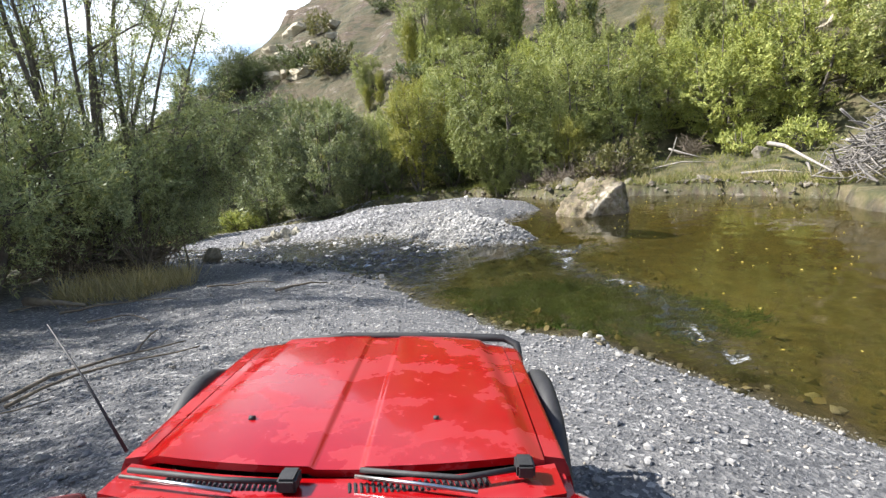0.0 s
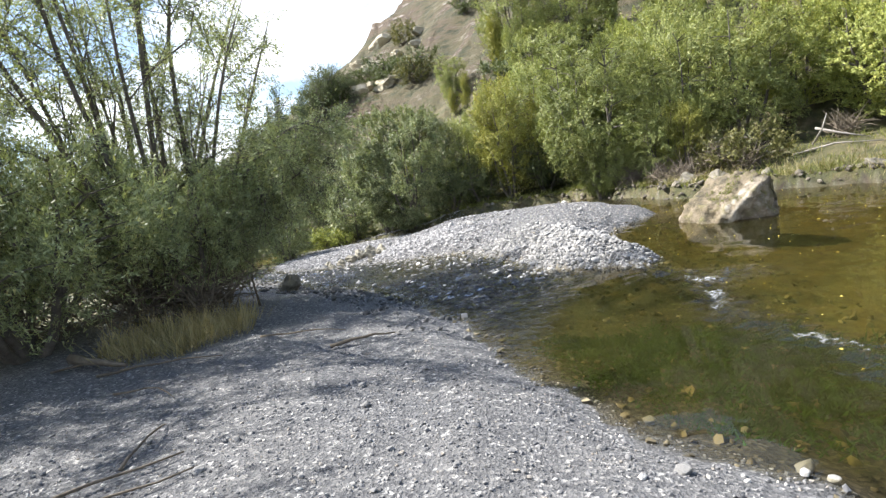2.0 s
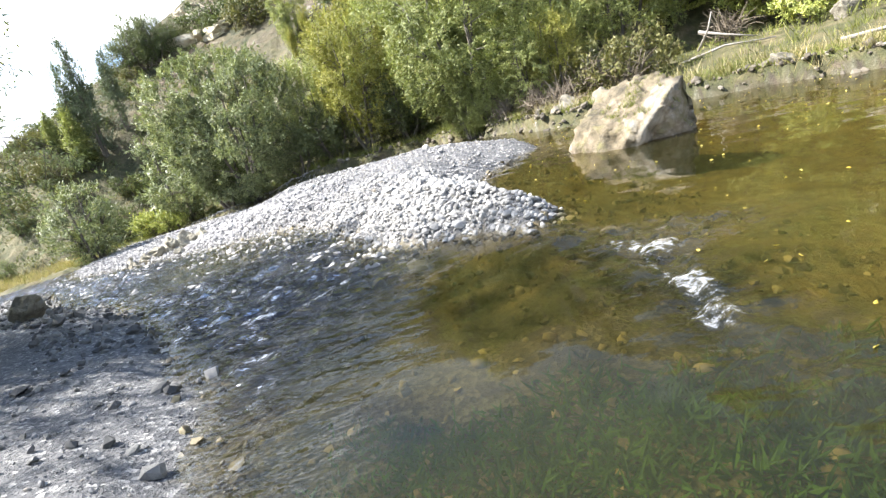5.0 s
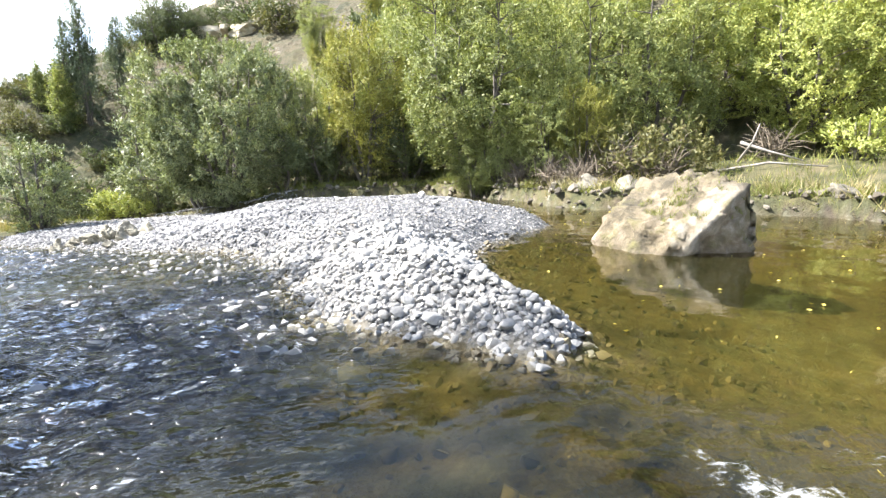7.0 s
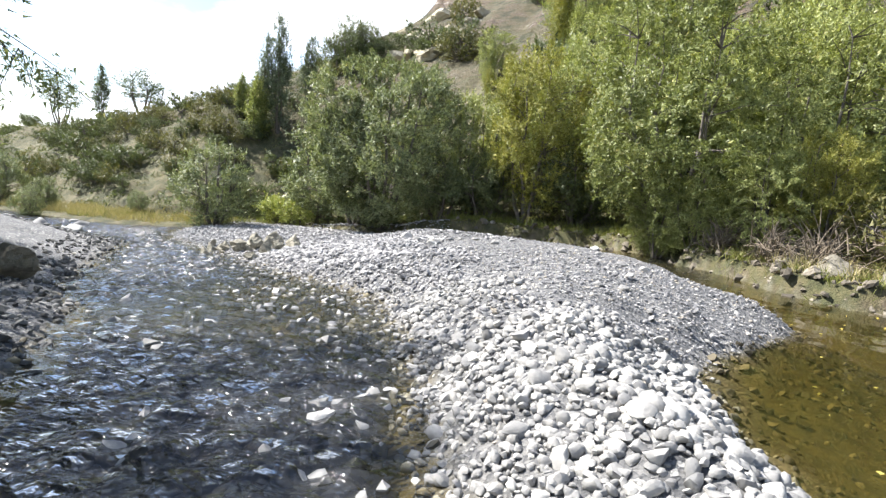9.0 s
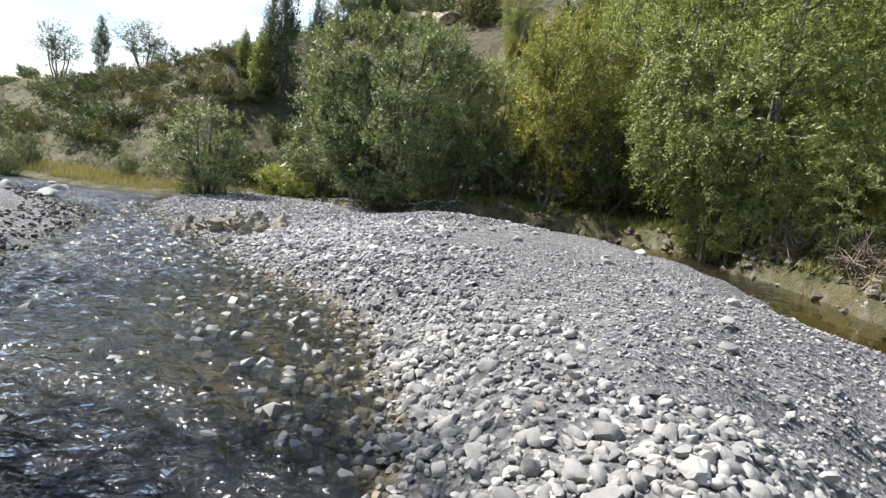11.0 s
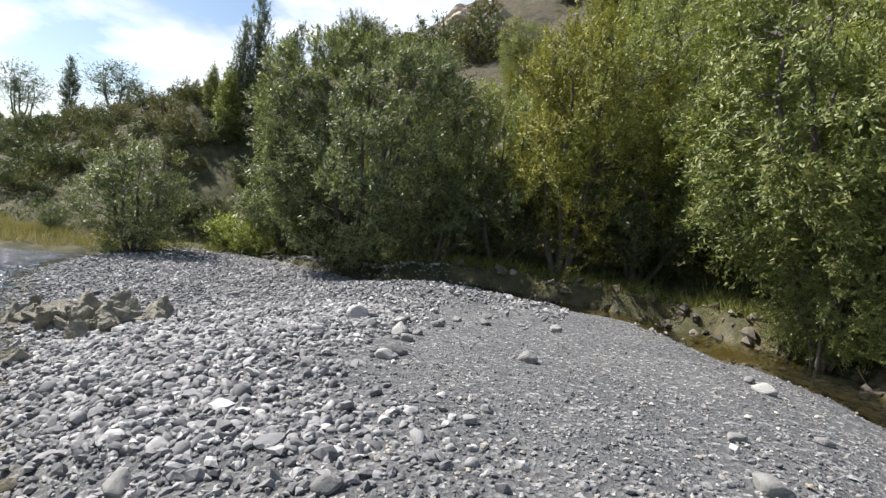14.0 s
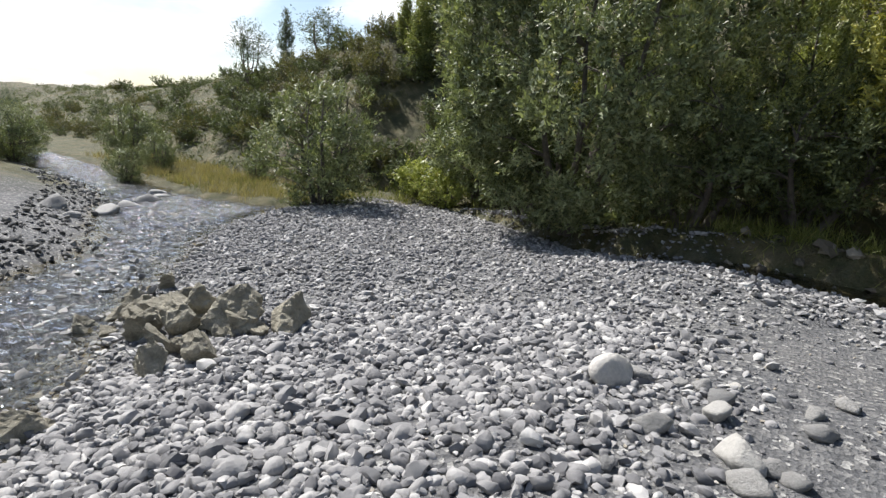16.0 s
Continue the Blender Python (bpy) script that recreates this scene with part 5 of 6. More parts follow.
# the big willow on the near bank
W_LEFT = open_willow(120)
W_LOW = plant_mesh(121, 2.4, 3.4, 0.3, 200, 190, 0.085, L_NEAR, 8, spread=0.6, hollow=0.55, slim=1)
plant("willow", -8.6, 12.8, W_LEFT, "large many-stemmed willow on the near gravel bank", "tree", 1.3)
plant("willow", -12.5, 17.5, W_LEFT, "large willow leaning over the run", "tree", 0.8, 70)
plant("willow", -10.2, 7.6, W_LEFT, "many-stemmed willow on the near gravel bank", "tree", 0.95, 190)
# unseen willow, added only to cast shade on the start gravel
plant("willow", -9.6, 2.0, W_LEFT, "added out-of-view willow that shades the near gravel", "tree", 0.95, 100)
plant("willow", -11.5, 11.0, W_LEFT, "old many-stemmed willow among the near thicket", "tree", 1.1, 240)
plant("willow", -7.8, 12.9, arching_willow(131), "willow limb arching low over the near gravel", "tree")
# two tall bushes added out of view to thicken that shade
for x, y, a in ((-8.4, -0.4, 40), (-8.8, 2.8, 160)):
    plant("willow_bush", x, y, W_LOW, "added out-of-view willow scrub that shades the near gravel", "bush", 1.3, a, "willow scrub on the near bank", 0.0, 1.45)
for x, y, s, a in ((-7.9, 12.6, 1.0, 0), (-9.0, 9.6, 1.1, 90), (-9.4, 15.0, 0.9, 200), (-12.5, 12, 1.3, 300), (-12.5, 16.0, 1.2, 20)):
    plant("willow_bush", x, y, W_LOW, "dark willow scrub under the big willow", "bush", s, a, "willow scrub on the near bank")


# ---- grasses, weed and fallen wood ----
def blades(name, xy, height, mat, label, seed, per=16, spread=0.10, wide=0.013, bend=0.45, lift=None):
    rng = np.random.default_rng(seed)
    n = len(xy) * per
    base = np.repeat(xy, per, 0) + rng.normal(0, spread, (n, 2))
    z = land(base[:, 0], base[:, 1])[0] if lift is None else lift(base[:, 0], base[:, 1])
    way = np.stack([rng.normal(0, bend, n), rng.normal(0, bend, n), np.ones(n)], 1)
    ln = np.repeat(height, per) * rng.uniform(0.5, 1.2, n)
    v, f = leaves(np.stack([base[:, 0], base[:, 1], z - 0.02], 1), way, ln, np.full(n, wide) * rng.uniform(0.6, 1.4, n), rng)
    return tagged(new(name, mesh_from(name, v, f, mat, False)), label, "grass", kind="stuff")


rng = np.random.default_rng(19)
xy = scatter(9000, (-4, 14, 12, 31), lambda a, b, u: (edge_k(a, b) > 0.06) & (edge_k(a, b) < 1.1) & (u < 0.75), 151)
blades("edge_grass", xy, rng.uniform(0.18, 0.42, len(xy)), GRASS, "grass hanging over the edge of the far bank", 152, 16, 0.10, 0.012, 0.8)
xy = scatter(15000, (-22, 14, 18, 40), lambda a, b, u: (edge_k(a, b) > 0.25) & (edge_k(a, b) < 5) & (u < 0.55 * (0.6 + 0.4 * wobble(a, b, 1.6, 50))), 51)
blades("bank_grass", xy, rng.uniform(0.15, 0.45, len(xy)), GRASS, "rough green and straw grass along the far bank", 52)
xy = scatter(1500, (3, 14, 16, 24), lambda a, b, u: (edge_k(a, b) > 0.15) & (edge_k(a, b) < 1.6), 53)
blades("dry_grass", xy, rng.uniform(0.2, 0.5, len(xy)), DRYGRASS, "dry straw grass at the water's edge", 54)
xy = scatter(500, (-8.2, 8.0, -5.2, 12.0), lambda a, b, u: np.hypot((a + 6.4) / 1.1, (b - 10.2) / 1.3) < 1, 55)
blades("near_grass", xy, rng.uniform(0.25, 0.6, len(xy)), DRYGRASS, "clump of dry grass under the big willow", 56)
xy = scatter(2500, (-30, 27, -15, 33), lambda a, b, u: (edge_k(a, b) > 0.2) & (u < 0.5), 57)
blades("river_rushes", xy, rng.uniform(0.2, 0.5, len(xy)), DRYGRASS, "tall straw-coloured grass down the river", 58)
xy = scatter(6500, (-1.4, 5.0, 4.2, 9.8), lambda a, b, u: (np.hypot((a - 1.5 + 0.35 * (b - 7.5)) / 2.2, (b - 7.6) / 1.45) < 1 + 0.35 * wobble(a, b, 0.9, 88)) & (edge_s(a, b) < -0.45) & (wobble(a, b, 0.7, 89) > -0.2), 59)
blades("water_weed", xy, np.minimum(rng.uniform(0.10, 0.20, len(xy)), 0.55 * (water_level(xy[:, 0], xy[:, 1]) - land(xy[:, 0], xy[:, 1])[0])).clip(0.03), L_WEED, "dark green weed waving on the river bed", 60, 14, 0.10, 0.02, 1.6)


def stick(points, radius, mat=DRIFT, name="stick"):
    n = len(points)
    v, f = tube(points, [radius * (1 - 0.65 * k / (n - 1)) for k in range(n)], 6)
    f += [tuple(range(5, -1, -1)), tuple(range((n - 1) * 6, n * 6))]
    me = bpy.data.meshes.new(name)
    me.from_pydata(v, [], f)
    for p in me.polygons:
        p.use_smooth = True
    me.materials.append(mat)
    return new(name, me)


def lying(x, y, length, turn, radius, seed, mat=TWIG, crook=0.08, rise=0.02, name="stick", label="bare grey stick lying on the gravel"):
    """A crooked stick along the ground."""
    rng = np.random.default_rng(seed)
    pts = []
    for q in np.linspace(0, 1, 7):
        a = radians(turn) + crook * math.sin(q * 5 + seed)
        px, py = x + math.cos(a) * length * q, y + math.sin(a) * length * q
        pts.append(Vector((px, py, ground_at(px, py) + radius + rise * math.sin(q * 3.1) + abs(rng.normal(0, 0.01)))))
    return tagged(stick(pts, radius, mat, name), label, "stick")


for k, (x, y, ln, a, r) in enumerate(((-4.2, 4.2, 1.9, 60, 0.022), (-4.0, 4.3, 1.7, 48, 0.018), (-3.6, 5.6, 0.8, 100, 0.016), (-5.0, 3.6, 1.6, 20, 0.015), (-6.5, 8.4, 1.8, 10, 0.025), (-5.5, 7.6, 1.2, -15, 0.016), (-7.5, 8.6, 1.5, 30, 0.02), (-4.6, 9.6, 1.4, 5, 0.02), (-3.0, 8.6, 0.9, 30, 0.03), (-7.5, 9.0, 1.3, -20, 0.09))):
    lying(x, y, ln, a, r, k, rise=0.05)
tagged(stick([(-6.6, 13.1, ground_at(-6.6, 13.1) - 0.05), (-6.65, 13.1, ground_at(-6.6, 13.1) + 0.7), (-6.6, 13.15, ground_at(-6.6, 13.1) + 1.5)], 0.03, TWIG), "thin bare stick standing in the gravel", "stick")


def driftwood():
    """A flood-stacked heap of bleached wood on the far bank."""
    root = new("driftwood_pile")
    root.matrix_world = pose(12.3, 13.2, ground_at(12.3, 13.2))
    rng = np.random.default_rng(44)
    fine = []
    for k in range(1300):
        a, r = rng.uniform(0, 6.28), math.sqrt(rng.uniform())
        x, y = math.cos(a) * r * 2.0, math.sin(a) * r * 2.7
        z = math.sqrt(rng.uniform(0.02, 1)) * 2.1 * (1 - r ** 1.9)
        thick = k % 11 == 0
        ln = rng.uniform(0.35, 1.2) * (1.6 if thick else 1)
        turn, tip = rng.uniform(0, 6.28), rng.normal(0, 0.42)
        d = Vector((math.cos(turn) * math.cos(tip), math.sin(turn) * math.cos(tip), math.sin(tip)))
        side = Vector((-d.y, d.x, rng.normal(0, 0.5))) * rng.normal(0, 0.16) * ln
        p = Vector((x, y, z + 0.05))
        lo, hi = p - d * ln * 0.5, p + d * ln * 0.5
        line = [lo, lo.lerp(hi, 0.35) + side, lo.lerp(hi, 0.7) + side * 0.6, hi]
        size = rng.uniform(0.03, 0.055) if thick else rng.uniform(0.009, 0.026)
        if k < 280:
            ob = stick(line, size, DRIFT, "log" if thick else "branch")
            ob.parent = root
        else:
            fine.append(tube(line, [size * 0.8, size * 0.7, size * 0.6, size * 0.3], 4))
    v, f = join(fine)
    tangle = new("brushwood", mesh_from("brushwood", v, f, DRIFT))
    tangle.parent = root
    return tagged(root, "heap of bleached grey driftwood on the far bank", "driftwood")


driftwood()
for pts, r in (
    (((11.9, 19.6, 1.42), (11.6, 18.2, 1.30), (11.15, 16.6, 0.98), (10.3, 14.1, 0.60)), 0.085),
    (((11.4, 16.8, 0.75), (10.9, 16.0, 0.7), (10.5, 15.3, 0.45)), 0.06),
    (((9.4, 22.6, 1.0), (9.6, 22.3, 1.55), (9.7, 22.2, 2.0)), 0.04),
    (((9.7, 23.0, 1.55), (10.2, 22.5, 1.28), (10.76, 21.9, 0.85)), 0.05),
    (((8.6, 22.2, 0.8), (9.6, 21.6, 1.0), (10.6, 20.9, 0.85)), 0.045),
    (((10.0, 18.0, 0.55), (10.6, 17.2, 0.6), (11.0, 16.4, 0.5)), 0.05),
):
    pts = [Vector((p[0], p[1], max(p[2], ground_at(p[0], p[1]) + r))) for p in pts]
    tagged(stick(pts, r, DRIFT, "log"), "bleached dead branch on the far bank", "log", "dead branches on the far bank")


def twig_shrub(x, y, size, seed):
    """A half-dead shrub: bare twigs fanned out over a few leaves."""
    root = new("dead_shrub")
    root.matrix_world = pose(x, y, ground_at(x, y))
    rng = np.random.default_rng(seed)
    wood = []
    for k in range(90):
        a, e = rng.uniform(0, 6.28), rng.uniform(-0.15, 1.2)
        d = Vector((math.cos(a) * math.cos(e), math.sin(a) * math.cos(e), math.sin(e)))
        s = Vector((rng.normal(0, 0.2), rng.normal(0, 0.2), rng.uniform(0, 0.5))) * size
        e1 = s + d * size * rng.uniform(0.4, 1.0)
        e1.z = max(e1.z, 0.02)
        wood.append(tube([s, s.lerp(e1, 0.55) + Vector((0, 0, 0.06)), e1], [0.016, 0.010, 0.004], 4))
    v, f = join(wood)
    ob = new("twigwork", mesh_from("twigwork", v, f, TWIG))
    ob.parent = root
    return tagged(root, "half-dead shrub of bare brown twigs on the bank", "shrub", "dead shrubs on the bank")


for k, (x, y, s) in enumerate(((4.6, 23.9, 0.9), (6.2, 22.4, 1.1), (6.9, 21.8, 0.9), (5.4, 23.0, 1.0), (4.4, 22.9, 0.8), (5.0, 22.2, 0.8), (3.7, 24.2, 0.7), (-6.9, 11.6, 1.2), (-7.6, 13.4, 1.5), (-8.3, 11.4, 1.5), (-8.2, 12.6, 1.7), (-7.2, 12.5, 1.4), (-9.4, 10.4, 1.5), (10.8, 23.2, 1.0))):
    twig_shrub(x, y, s, 200 + k)
for x, y, s, me in ((6.4, 22.6, 0.85, W_SCR2), (7.6, 22.2, 0.75, W_SCR2), (4.7, 24.2, 0.42, W_GRN), (5.6, 23.8, 0.45, W_YEL), (2.5, 25.4, 0.36, W_BANK), (3.2, 24.9, 0.3, W_GRN)):
    plant("bank_shrub", x, y, me, "leafy yellow-green shrub on the far bank", "shrub", s, x * 77, "leafy bank shrubs")


def cliff(points, low, high, seed, name="cliff"):
    """A broken rock face along a line."""
    n, m = 70, 40
    line = np.array(points, float)
    d = np.r_[0, np.cumsum(np.hypot(*np.diff(line, axis=0).T))]
    u = np.linspace(0, d[-1], n)
    x, y = np.interp(u, d, line[:, 0]), np.interp(u, d, line[:, 1])
    tx, ty = np.gradient(x), np.gradient(y)
    ln = np.hypot(tx, ty)
    nx, ny = ty / ln, -tx / ln
    gu, gv = np.meshgrid(u, np.linspace(0, 1, m))
    zz = low + gv * (high - low) * (1 + 0.12 * wobble(gu, gu * 0, 5, seed))
    out = 0.35 * wobble(gu, zz * 2.2, 2.6, seed + 1) + 0.25 * wobble(gu * 2, zz * 0.6, 1.3, seed + 2) - 1.3 * gv - 2.5 * np.maximum(gv - 0.85, 0) / 0.15
    verts = np.stack([x[None] + nx[None] * out, y[None] + ny[None] * out, zz], -1).reshape(-1, 3)
    i = (np.arange(m - 1)[:, None] * n + np.arange(n - 1)).ravel()
    me = mesh_from(name, verts, np.stack([i, i + 1, i + n + 1, i + n], 1), CLIFF, False)
    return tagged(new(name, me), "pale weathered rock cliff above the trees", "cliff", kind="structure")


cliff([(10.4, 33.9), (12.4, 32.5)], 4.0, 7.6, 70)
cliff([(14.0, 30.0), (17.0, 27.6), (20.5, 23.0)], 2.5, 9.5, 75)

# leaves drifting on the pool
xy = scatter(260, (2.2, 3, 9, 20), lambda a, b, u: (edge_k(a, b) < -0.3) & (edge_s(a, b) < -0.3) & (edge_g(a, b) < -0.2), 61)
rng = np.random.default_rng(62)
pos = np.stack([xy[:, 0], xy[:, 1], water_level(xy[:, 0], xy[:, 1]) + 0.012], 1)
flat = np.stack([rng.normal(size=len(xy)), rng.normal(size=len(xy)), np.zeros(len(xy))], 1)
lv, lf = leaves(pos, flat, np.full(len(xy), 0.045), np.full(len(xy), 0.022), rng)
tagged(new("floating_leaves", mesh_from("floating_leaves", lv, lf, FALLEN, False)), "yellow leaves drifting on the still pool", "leaves", kind="stuff")


# ---- the red car at the start of the walk ----
def car_paint():
    """Old red paint: clear coat worn in blotches, fine dust, dried water marks."""
    m, n, l, b = material("red_paint", 0.2)
    v = coords(n, l)
    a = noise_tex(n, l, v, 5.0, 7.0, 0.6)
    f = noise_tex(n, l, v, 60.0, 4.0)
    col = ramp(n, l, a.outputs["Fac"], (0.35, (0.24, 0.0025, 0.004)), (0.50, (0.26, 0.003, 0.005)), (0.525, (0.30, 0.016, 0.020)), (0.7, (0.30, 0.024, 0.028)))
    l.new(col, b.inputs["Base Color"])
    l.new(ramp(n, l, a.outputs["Fac"], (0.50, (0.16, 0.16, 0.16)), (0.53, (0.36, 0.36, 0.36))), b.inputs["Roughness"])
    b.inputs["Coat Weight"].default_value, b.inputs["Coat Roughness"].default_value = 0.35, 0.05
    b.inputs["Specular IOR Level"].default_value = 0.35
    bump(n, l, b, f.outputs["Fac"], 0.04, 0.002)
    return m


def car_glass():
    m, n, l, b = material("tinted_glass", 0.03)
    b.inputs["Base Color"].default_value = (0.02, 0.025, 0.025, 1)
    b.inputs["Specular IOR Level"].default_value = 0.6
    v = coords(n, l)
    dirt = noise_tex(n, l, v, 9.0, 6.0)
    l.new(ramp(n, l, dirt.outputs["Fac"], (0.4, (0.03, 0.03, 0.03)), (0.7, (0.2, 0.2, 0.2))), b.inputs["Roughness"])
    return m


def car_metal():
    m, n, l, b = material("bright_trim", 0.28)
    b.inputs["Metallic"].default_value = 1.0
    v = coords(n, l)
    a = noise_tex(n, l, v, 30.0, 5.0)
    l.new(ramp(n, l, a.outputs["Fac"], (0.3, (0.45, 0.45, 0.45)), (0.7, (0.72, 0.72, 0.72))), b.inputs["Base Color"])
    return m


PAINT, GLASS, TRIM = car_paint(), car_glass(), car_metal()
RUBBER = plain("black_rubber", (0.012, 0.012, 0.013), (0.035, 0.035, 0.037), 12.0, 0.65, 0.3, 0.004)
LENS = plain("lamp_lens", (0.55, 0.55, 0.52), (0.75, 0.75, 0.72), 20.0, 0.12, 0.2, 0.003)


def part(name, me, parent, label=""):
    ob = new(name, me)
    ob.parent = parent
    return tagged(ob, label) if label else ob


def block(name, at, size, mat, parent, bevel=0.012, turn=(0, 0, 0), label=""):
    """A bevelled solid."""
    bm = bmesh.new()
    bmesh.ops.create_cube(bm, size=1.0)
    bmesh.ops.transform(bm, matrix=Matrix.Diagonal((*size, 1)), verts=bm.verts)
    bmesh.ops.bevel(bm, geom=bm.edges[:], offset=min(bevel, min(size) * 0.45), segments=2, affect="EDGES")
    bmesh.ops.transform(bm, matrix=pose(*at, *turn), verts=bm.verts)
    me = bpy.data.meshes.new(name)
    bm.to_mesh(me)
    bm.free()
    me.materials.append(mat)
    for p in me.polygons:
        p.use_smooth = False
    return part(name, me, parent, label)


def panel(name, fx, us, vs, mat, parent, thick=0.012, label=""):
    """A pressed sheet over (u, v), with its thickness below."""
    top = np.array([[fx(u, v) for u in us] for v in vs], float)
    m, n = len(vs), len(us)
    low = top - np.array([0, 0, thick])
    pts = np.concatenate([top.reshape(-1, 3), low.reshape(-1, 3)])
    i = (np.arange(m - 1)[:, None] * n + np.arange(n - 1)).ravel()
    k = m * n
    f = [np.stack([i, i + 1, i + n + 1, i + n], 1), np.stack([i + k, i + n + k, i + n + 1 + k, i + 1 + k], 1)]
    rim = np.r_[np.arange(n), np.arange(1, m) * n + n - 1, (m - 1) * n + np.arange(n - 2, -1, -1), np.arange(m - 2, 0, -1) * n]
    nxt = np.roll(rim, -1)
    f.append(np.stack([rim, rim + k, nxt + k, nxt], 1))
    me = mesh_from(name, pts, np.concatenate(f), mat)
    me.attributes.new("sharp_edge", "BOOLEAN", "EDGE")
    ends = np.empty(len(me.edges) * 2, np.int32)
    me.edges.foreach_get("vertices", ends)
    on = np.isin(ends.reshape(-1, 2), np.r_[rim, rim + k]).all(1)
    me.attributes["sharp_edge"].data.foreach_set("value", on)
    return part(name, me, parent, label)


def rod(name, points, radius, mat, parent, taper=0.0, label=""):
    n = len(points)
    v, f = tube(points, [radius * (1 - taper * k / (n - 1)) for k in range(n)], 8)
    f += [tuple(range(7, -1, -1)), tuple(range((n - 1) * 8, n * 8))]
    me = bpy.data.meshes.new(name)
    me.from_pydata(v, [], f)
    for p in me.polygons:
        p.use_smooth = len(p.vertices) == 4
    me.materials.append(mat)
    return part(name, me, parent, label)


def ring(name, profile, mat, parent, at, label=""):
    """A wheel part: a profile of (across, radius) turned about the axle."""
    n, m = 36, len(profile)
    a = np.arange(n) * 2 * np.pi / n
    p = np.array(profile)
    pts = np.stack([np.repeat(p[:, 0], n), np.outer(p[:, 1], np.cos(a)).ravel(), np.outer(p[:, 1], np.sin(a)).ravel()], 1) + np.array(at)
    f = [(r * n + q, r * n + (q + 1) % n, (r + 1) % m * n + (q + 1) % n, (r + 1) % m * n + q) for r in range(m) for q in range(n)]
    return part(name, mesh_from(name, pts, f, mat), parent, label)


def red_car():
    """A small old four-wheel-drive: flat bonnet with pressed creases, black arches, bumper and hoop."""
    root = new("car")
    root.matrix_world = look(*PATH[0][1:]) @ pose(0, 0, 0, 8.6) @ Matrix(((1, 0, 0, 0), (0, 0, 1, 0), (0, -1, 0, 0), (0, 0, 0, 1))) @ pose(-0.26, 0.6, -1.52)
    back = lambda x: 0.60 + 0.09 * (x / 0.55) ** 2
    nose = lambda x: 1.81 - 0.07 * abs(x / 0.55) ** 3

    def skin(x, v):
        z = 0.80 - 0.012 * (x / 0.53) ** 2 - 0.035 * v ** 2 - 0.05 * max(v - 0.94, 0) / 0.06
        z -= 0.008 * (1 - float(smooth(abs(x), 0.055, 0.07)))
        z -= 0.020 * float(smooth(abs(x), 0.485 - 0.07 * v, 0.515 - 0.07 * v))
        return (x, back(x) + (nose(x) - back(x)) * v, z)

    fine = np.unique(np.r_[np.linspace(-0.525, 0.525, 43), [-0.07, -0.0625, -0.055, 0.055, 0.0625, 0.07]])
    bonnet = panel("bonnet", skin, fine, np.linspace(0, 1, 26), PAINT, root, 0.02, "red bonnet with pressed creases and worn clear coat")
    for x, y in ((-0.30, 0.86), (0.24, 0.86)):
        ring("washer_jet", [(-0.008, 0.002), (-0.008, 0.008), (0.008, 0.008), (0.008, 0.002)], RUBBER, bonnet, (x, y, 0.797))
    for side in (-1, 1):
        wing = panel("front_wing", lambda u, v: (side * (0.530 + 0.085 * u), back(0.53) + 0.02 + (nose(0.54) - back(0.53) - 0.02) * v, 0.768 - 0.035 * v ** 2 - 0.012 * u - 0.40 * max(u - 0.62, 0) ** 1.4 - 0.05 * max(v - 0.94, 0) / 0.06), np.linspace(0, 1, 9)[::side], np.linspace(0, 1, 24), PAINT, root, 0.10)
        block("side_panel", (side * 0.57, 0.72, 0.55), (0.05, 0.30, 0.34), PAINT, root)
        block("side_panel", (side * 0.59, 1.70, 0.58), (0.05, 0.14, 0.22), PAINT, root)
        arch = [Vector((side * 0.63, 1.25 + 0.40 * math.cos(a), 0.36 + 0.37 * math.sin(a))) for a in np.linspace(-0.1, math.pi + 0.1, 15)]
        rod("wheel_arch", arch, 0.035, RUBBER, root, label="black rubber wheel arch flare")
        arch = [Vector((side * 0.63, -0.95 + 0.40 * math.cos(a), 0.36 + 0.37 * math.sin(a))) for a in np.linspace(-0.1, math.pi + 0.1, 15)]
        rod("wheel_arch", arch, 0.035, RUBBER, root, label="black rubber wheel arch flare")
        door = block("door", (side * 0.59, 0.08, 0.49), (0.05, 0.95, 0.48), PAINT, root)
        block("door_handle", (side * 0.622, -0.28, 0.64), (0.02, 0.12, 0.03), RUBBER, door)
        panel("side_window", lambda u, v: (side * (0.578 - 0.055 * u * v), 0.42 - 0.82 * u, 0.80 + 0.46 * u * v), np.linspace(0, 1, 9), np.linspace(0, 1, 5), GLASS, door, 0.012)
        block("rear_panel", (side * 0.60, -1.00, 0.66), (0.05, 1.15, 0.30), PAINT, root)
        block("rear_window", (side * 0.565, -0.95, 1.03), (0.015, 0.85, 0.36), GLASS, root, 0.006, (0, -side * 8, 0))
        rod("pillar", [Vector((side * 0.565, 0.50, 0.775)), Vector((side * 0.54, 0.03, 1.03)), Vector((side * 0.51, -0.43, 1.28))], 0.018, PAINT, root)
        rod("pillar", [Vector((side * 0.59, -0.42, 0.78)), Vector((side * 0.53, -0.46, 1.30))], 0.025, PAINT, root)
        rod("pillar", [Vector((side * 0.59, -1.48, 0.78)), Vector((side * 0.52, -1.42, 1.30))], 0.03, PAINT, root)
        lamp = ring("headlight", [(-0.02, 0.002), (-0.02, 0.075), (0.03, 0.085), (0.03, 0.002)], LENS, root, (0, 0, 0))
        lamp.matrix_local = pose(side * 0.40, 1.80, 0.62, 0, 0, 90)
        block("indicator", (side * 0.55, 1.79, 0.60), (0.07, 0.03, 0.07), LENS, root)
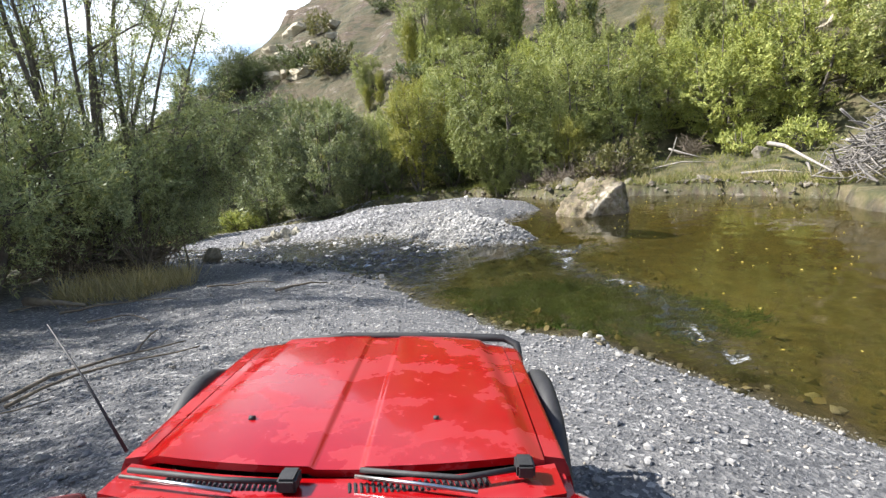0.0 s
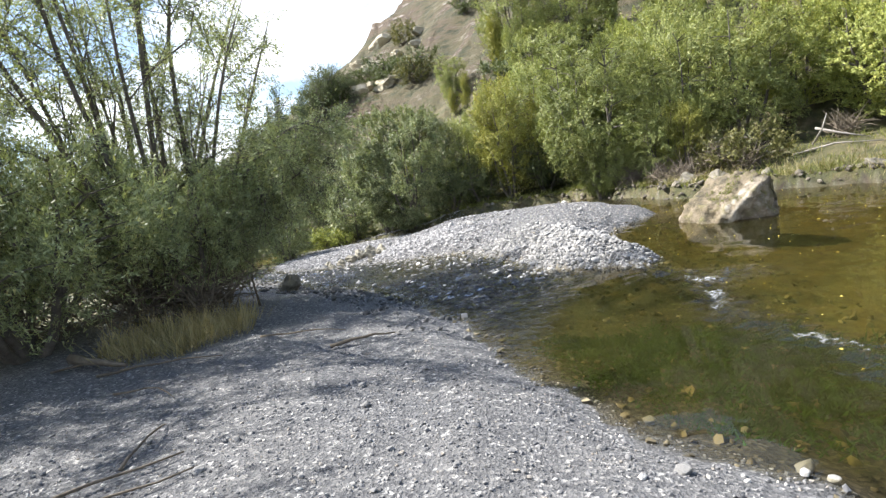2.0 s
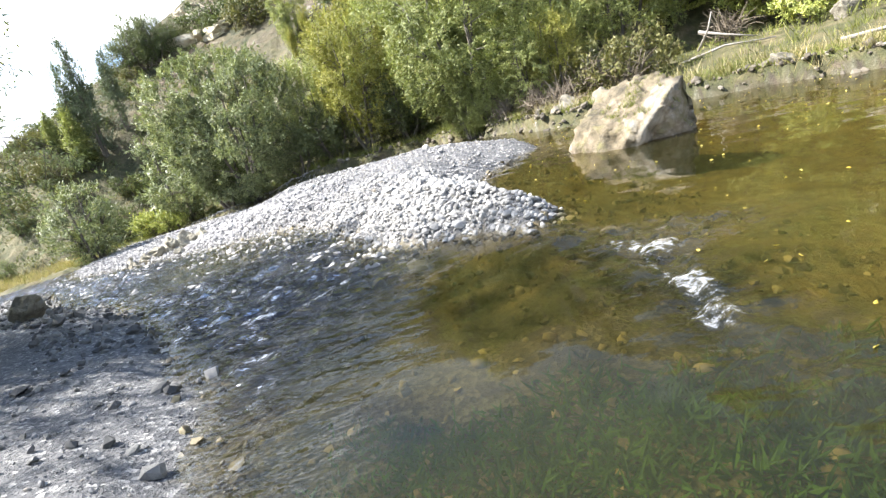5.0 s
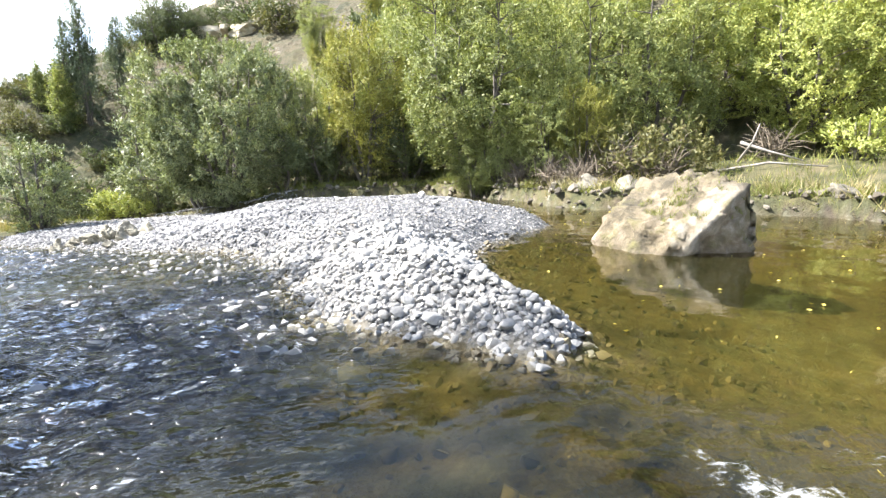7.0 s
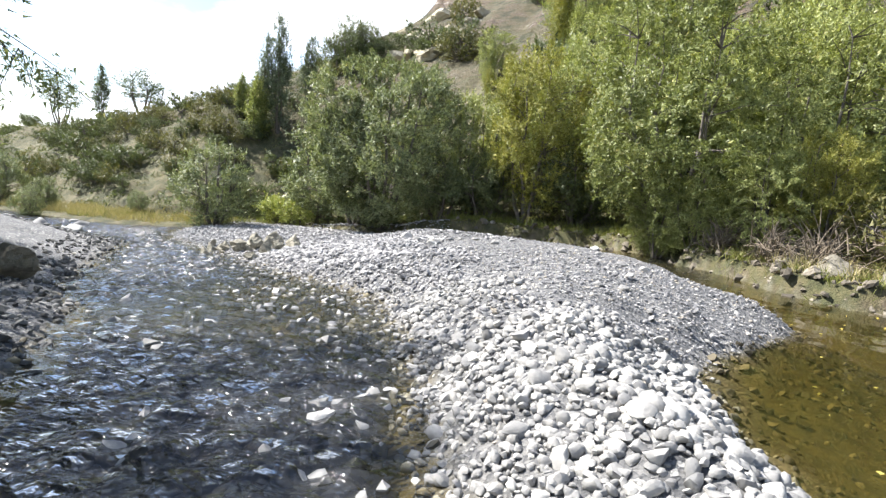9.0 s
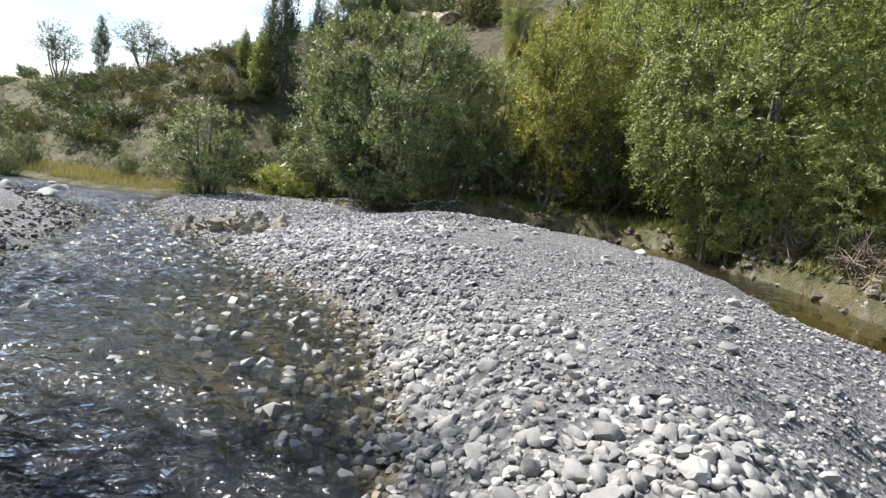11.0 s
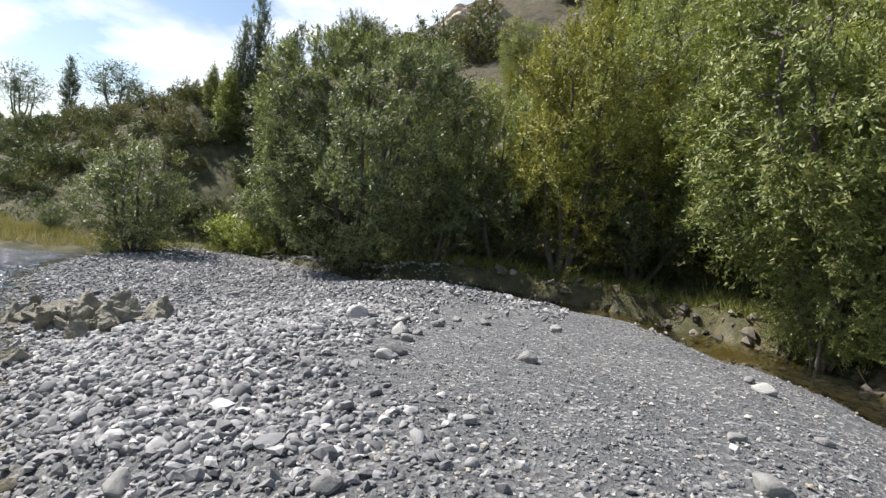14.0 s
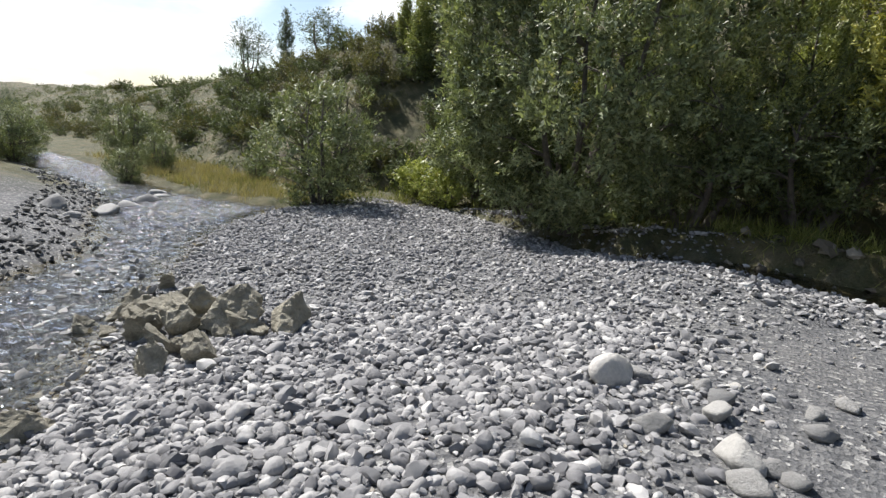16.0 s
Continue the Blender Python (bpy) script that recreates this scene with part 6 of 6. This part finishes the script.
        block("tail_lamp", (side * 0.53, -1.585, 0.62), (0.10, 0.03, 0.16), LENS, root)
        for y in (1.25, -0.95):
            wheel = new("wheel")
            wheel.parent = root
            ring("tyre", [(-0.085, 0.20), (-0.09, 0.30), (-0.06, 0.33), (0.06, 0.33), (0.09, 0.30), (0.085, 0.20)], RUBBER, wheel, (side * 0.56, y, 0.33))
            ring("rim", [(side * -0.05, 0.02), (side * -0.06, 0.205), (side * 0.07, 0.205), (side * 0.03, 0.15), (side * 0.06, 0.05), (side * 0.06, 0.02)], TRIM, wheel, (side * 0.56, y, 0.33))
    # scuttle, its two slotted vents and the wipers
    cowl = panel("scuttle", lambda u, v: (u, back(u) - 0.012 - 0.14 * (1 - v), 0.775 - 0.012 * (u / 0.53) ** 2 + 0.008 * (1 - v)), np.linspace(-0.55, 0.55, 23), np.linspace(0, 1, 6), PAINT, root, 0.03)
    for x0 in (-0.41, 0.04):
        for k in range(24):
            x = x0 + 0.014 * k
            block("vent_slot", (x, back(x) - 0.055, 0.776), (0.0075, 0.045, 0.012), RUBBER, cowl, 0.003, (0, 0, 12))
    for x0 in (-0.10, 0.46):
        wiper = new("wiper")
        wiper.parent = root
        rod("arm", [Vector((x0, back(x0) - 0.06, 0.795)), Vector((x0 - 0.16, back(x0 - 0.16) - 0.075, 0.800)), Vector((x0 - 0.40, 0.585, 0.80))], 0.007, RUBBER, wiper)
        rod("blade", [Vector((x0 - 0.12, 0.505, 0.795)), Vector((x0 - 0.25, 0.53, 0.798)), Vector((x0 - 0.41, 0.565, 0.796))], 0.005, TRIM, wiper)
        block("pivot_cap", (x0, back(x0) - 0.06, 0.80), (0.045, 0.06, 0.035), RUBBER, wiper, 0.006)
    block("windscreen_seal", (0, 0.50, 0.770), (1.10, 0.03, 0.02), RUBBER, root)
    rise = math.degrees(math.atan2(0.52, 0.92))
    block("windscreen", (0, 0.035, 1.02), (1.06, 1.03, 0.012), GLASS, root, 0.005, (-rise, 0, 0), "dusty raked windscreen reflecting the red bonnet")
    panel("roof", lambda u, v: (u, -0.40 - 1.05 * v, 1.335 - 0.03 * (u / 0.52) ** 2 - 0.01 * (2 * v - 1) ** 2), np.linspace(-0.53, 0.53, 15), np.linspace(0, 1, 12), PAINT, root, 0.04)
    block("tailgate", (0, -1.56, 0.66), (1.16, 0.05, 0.40), PAINT, root)
    block("tailgate_window", (0, -1.50, 1.06), (1.02, 0.015, 0.40), GLASS, root, 0.006, (-10, 0, 0))
    block("floor_pan", (0, 0.1, 0.34), (1.10, 3.2, 0.10), RUBBER, root)
    grille = block("grille", (0, 1.79, 0.62), (0.60, 0.03, 0.16), RUBBER, root)
    for k in range(6):
        block("grille_bar", (0, 1.81, 0.56 + 0.024 * k), (0.58, 0.012, 0.008), RUBBER, grille, 0.003)
    block("front_bumper", (0, 1.84, 0.42), (1.24, 0.14, 0.14), RUBBER, root, 0.03)
    block("rear_bumper", (0, -1.64, 0.42), (1.20, 0.12, 0.13), RUBBER, root, 0.03)
    hoop = [Vector((-0.52, 1.87, 0.45)), Vector((-0.54, 1.86, 0.64)), Vector((-0.50, 1.85, 0.690)), Vector((-0.2, 1.86, 0.722)), Vector((0.25, 1.86, 0.722)), Vector((0.55, 1.84, 0.720)), Vector((0.61, 1.82, 0.695)), Vector((0.615, 1.76, 0.64)), Vector((0.61, 1.72, 0.55))]
    rod("front_hoop", hoop, 0.019, RUBBER, root, label="black tubular hoop round the nose")
    rod("aerial", [Vector((-0.60, 0.74, 0.76)), Vector((-0.74, 0.81, 0.93)), Vector((-0.90, 0.90, 1.07))], 0.005, RUBBER, root, 0.6, "thin black aerial on the wing")
    return tagged(root, "small red four-wheel-drive car standing on grey gravel", "car")


red_car()
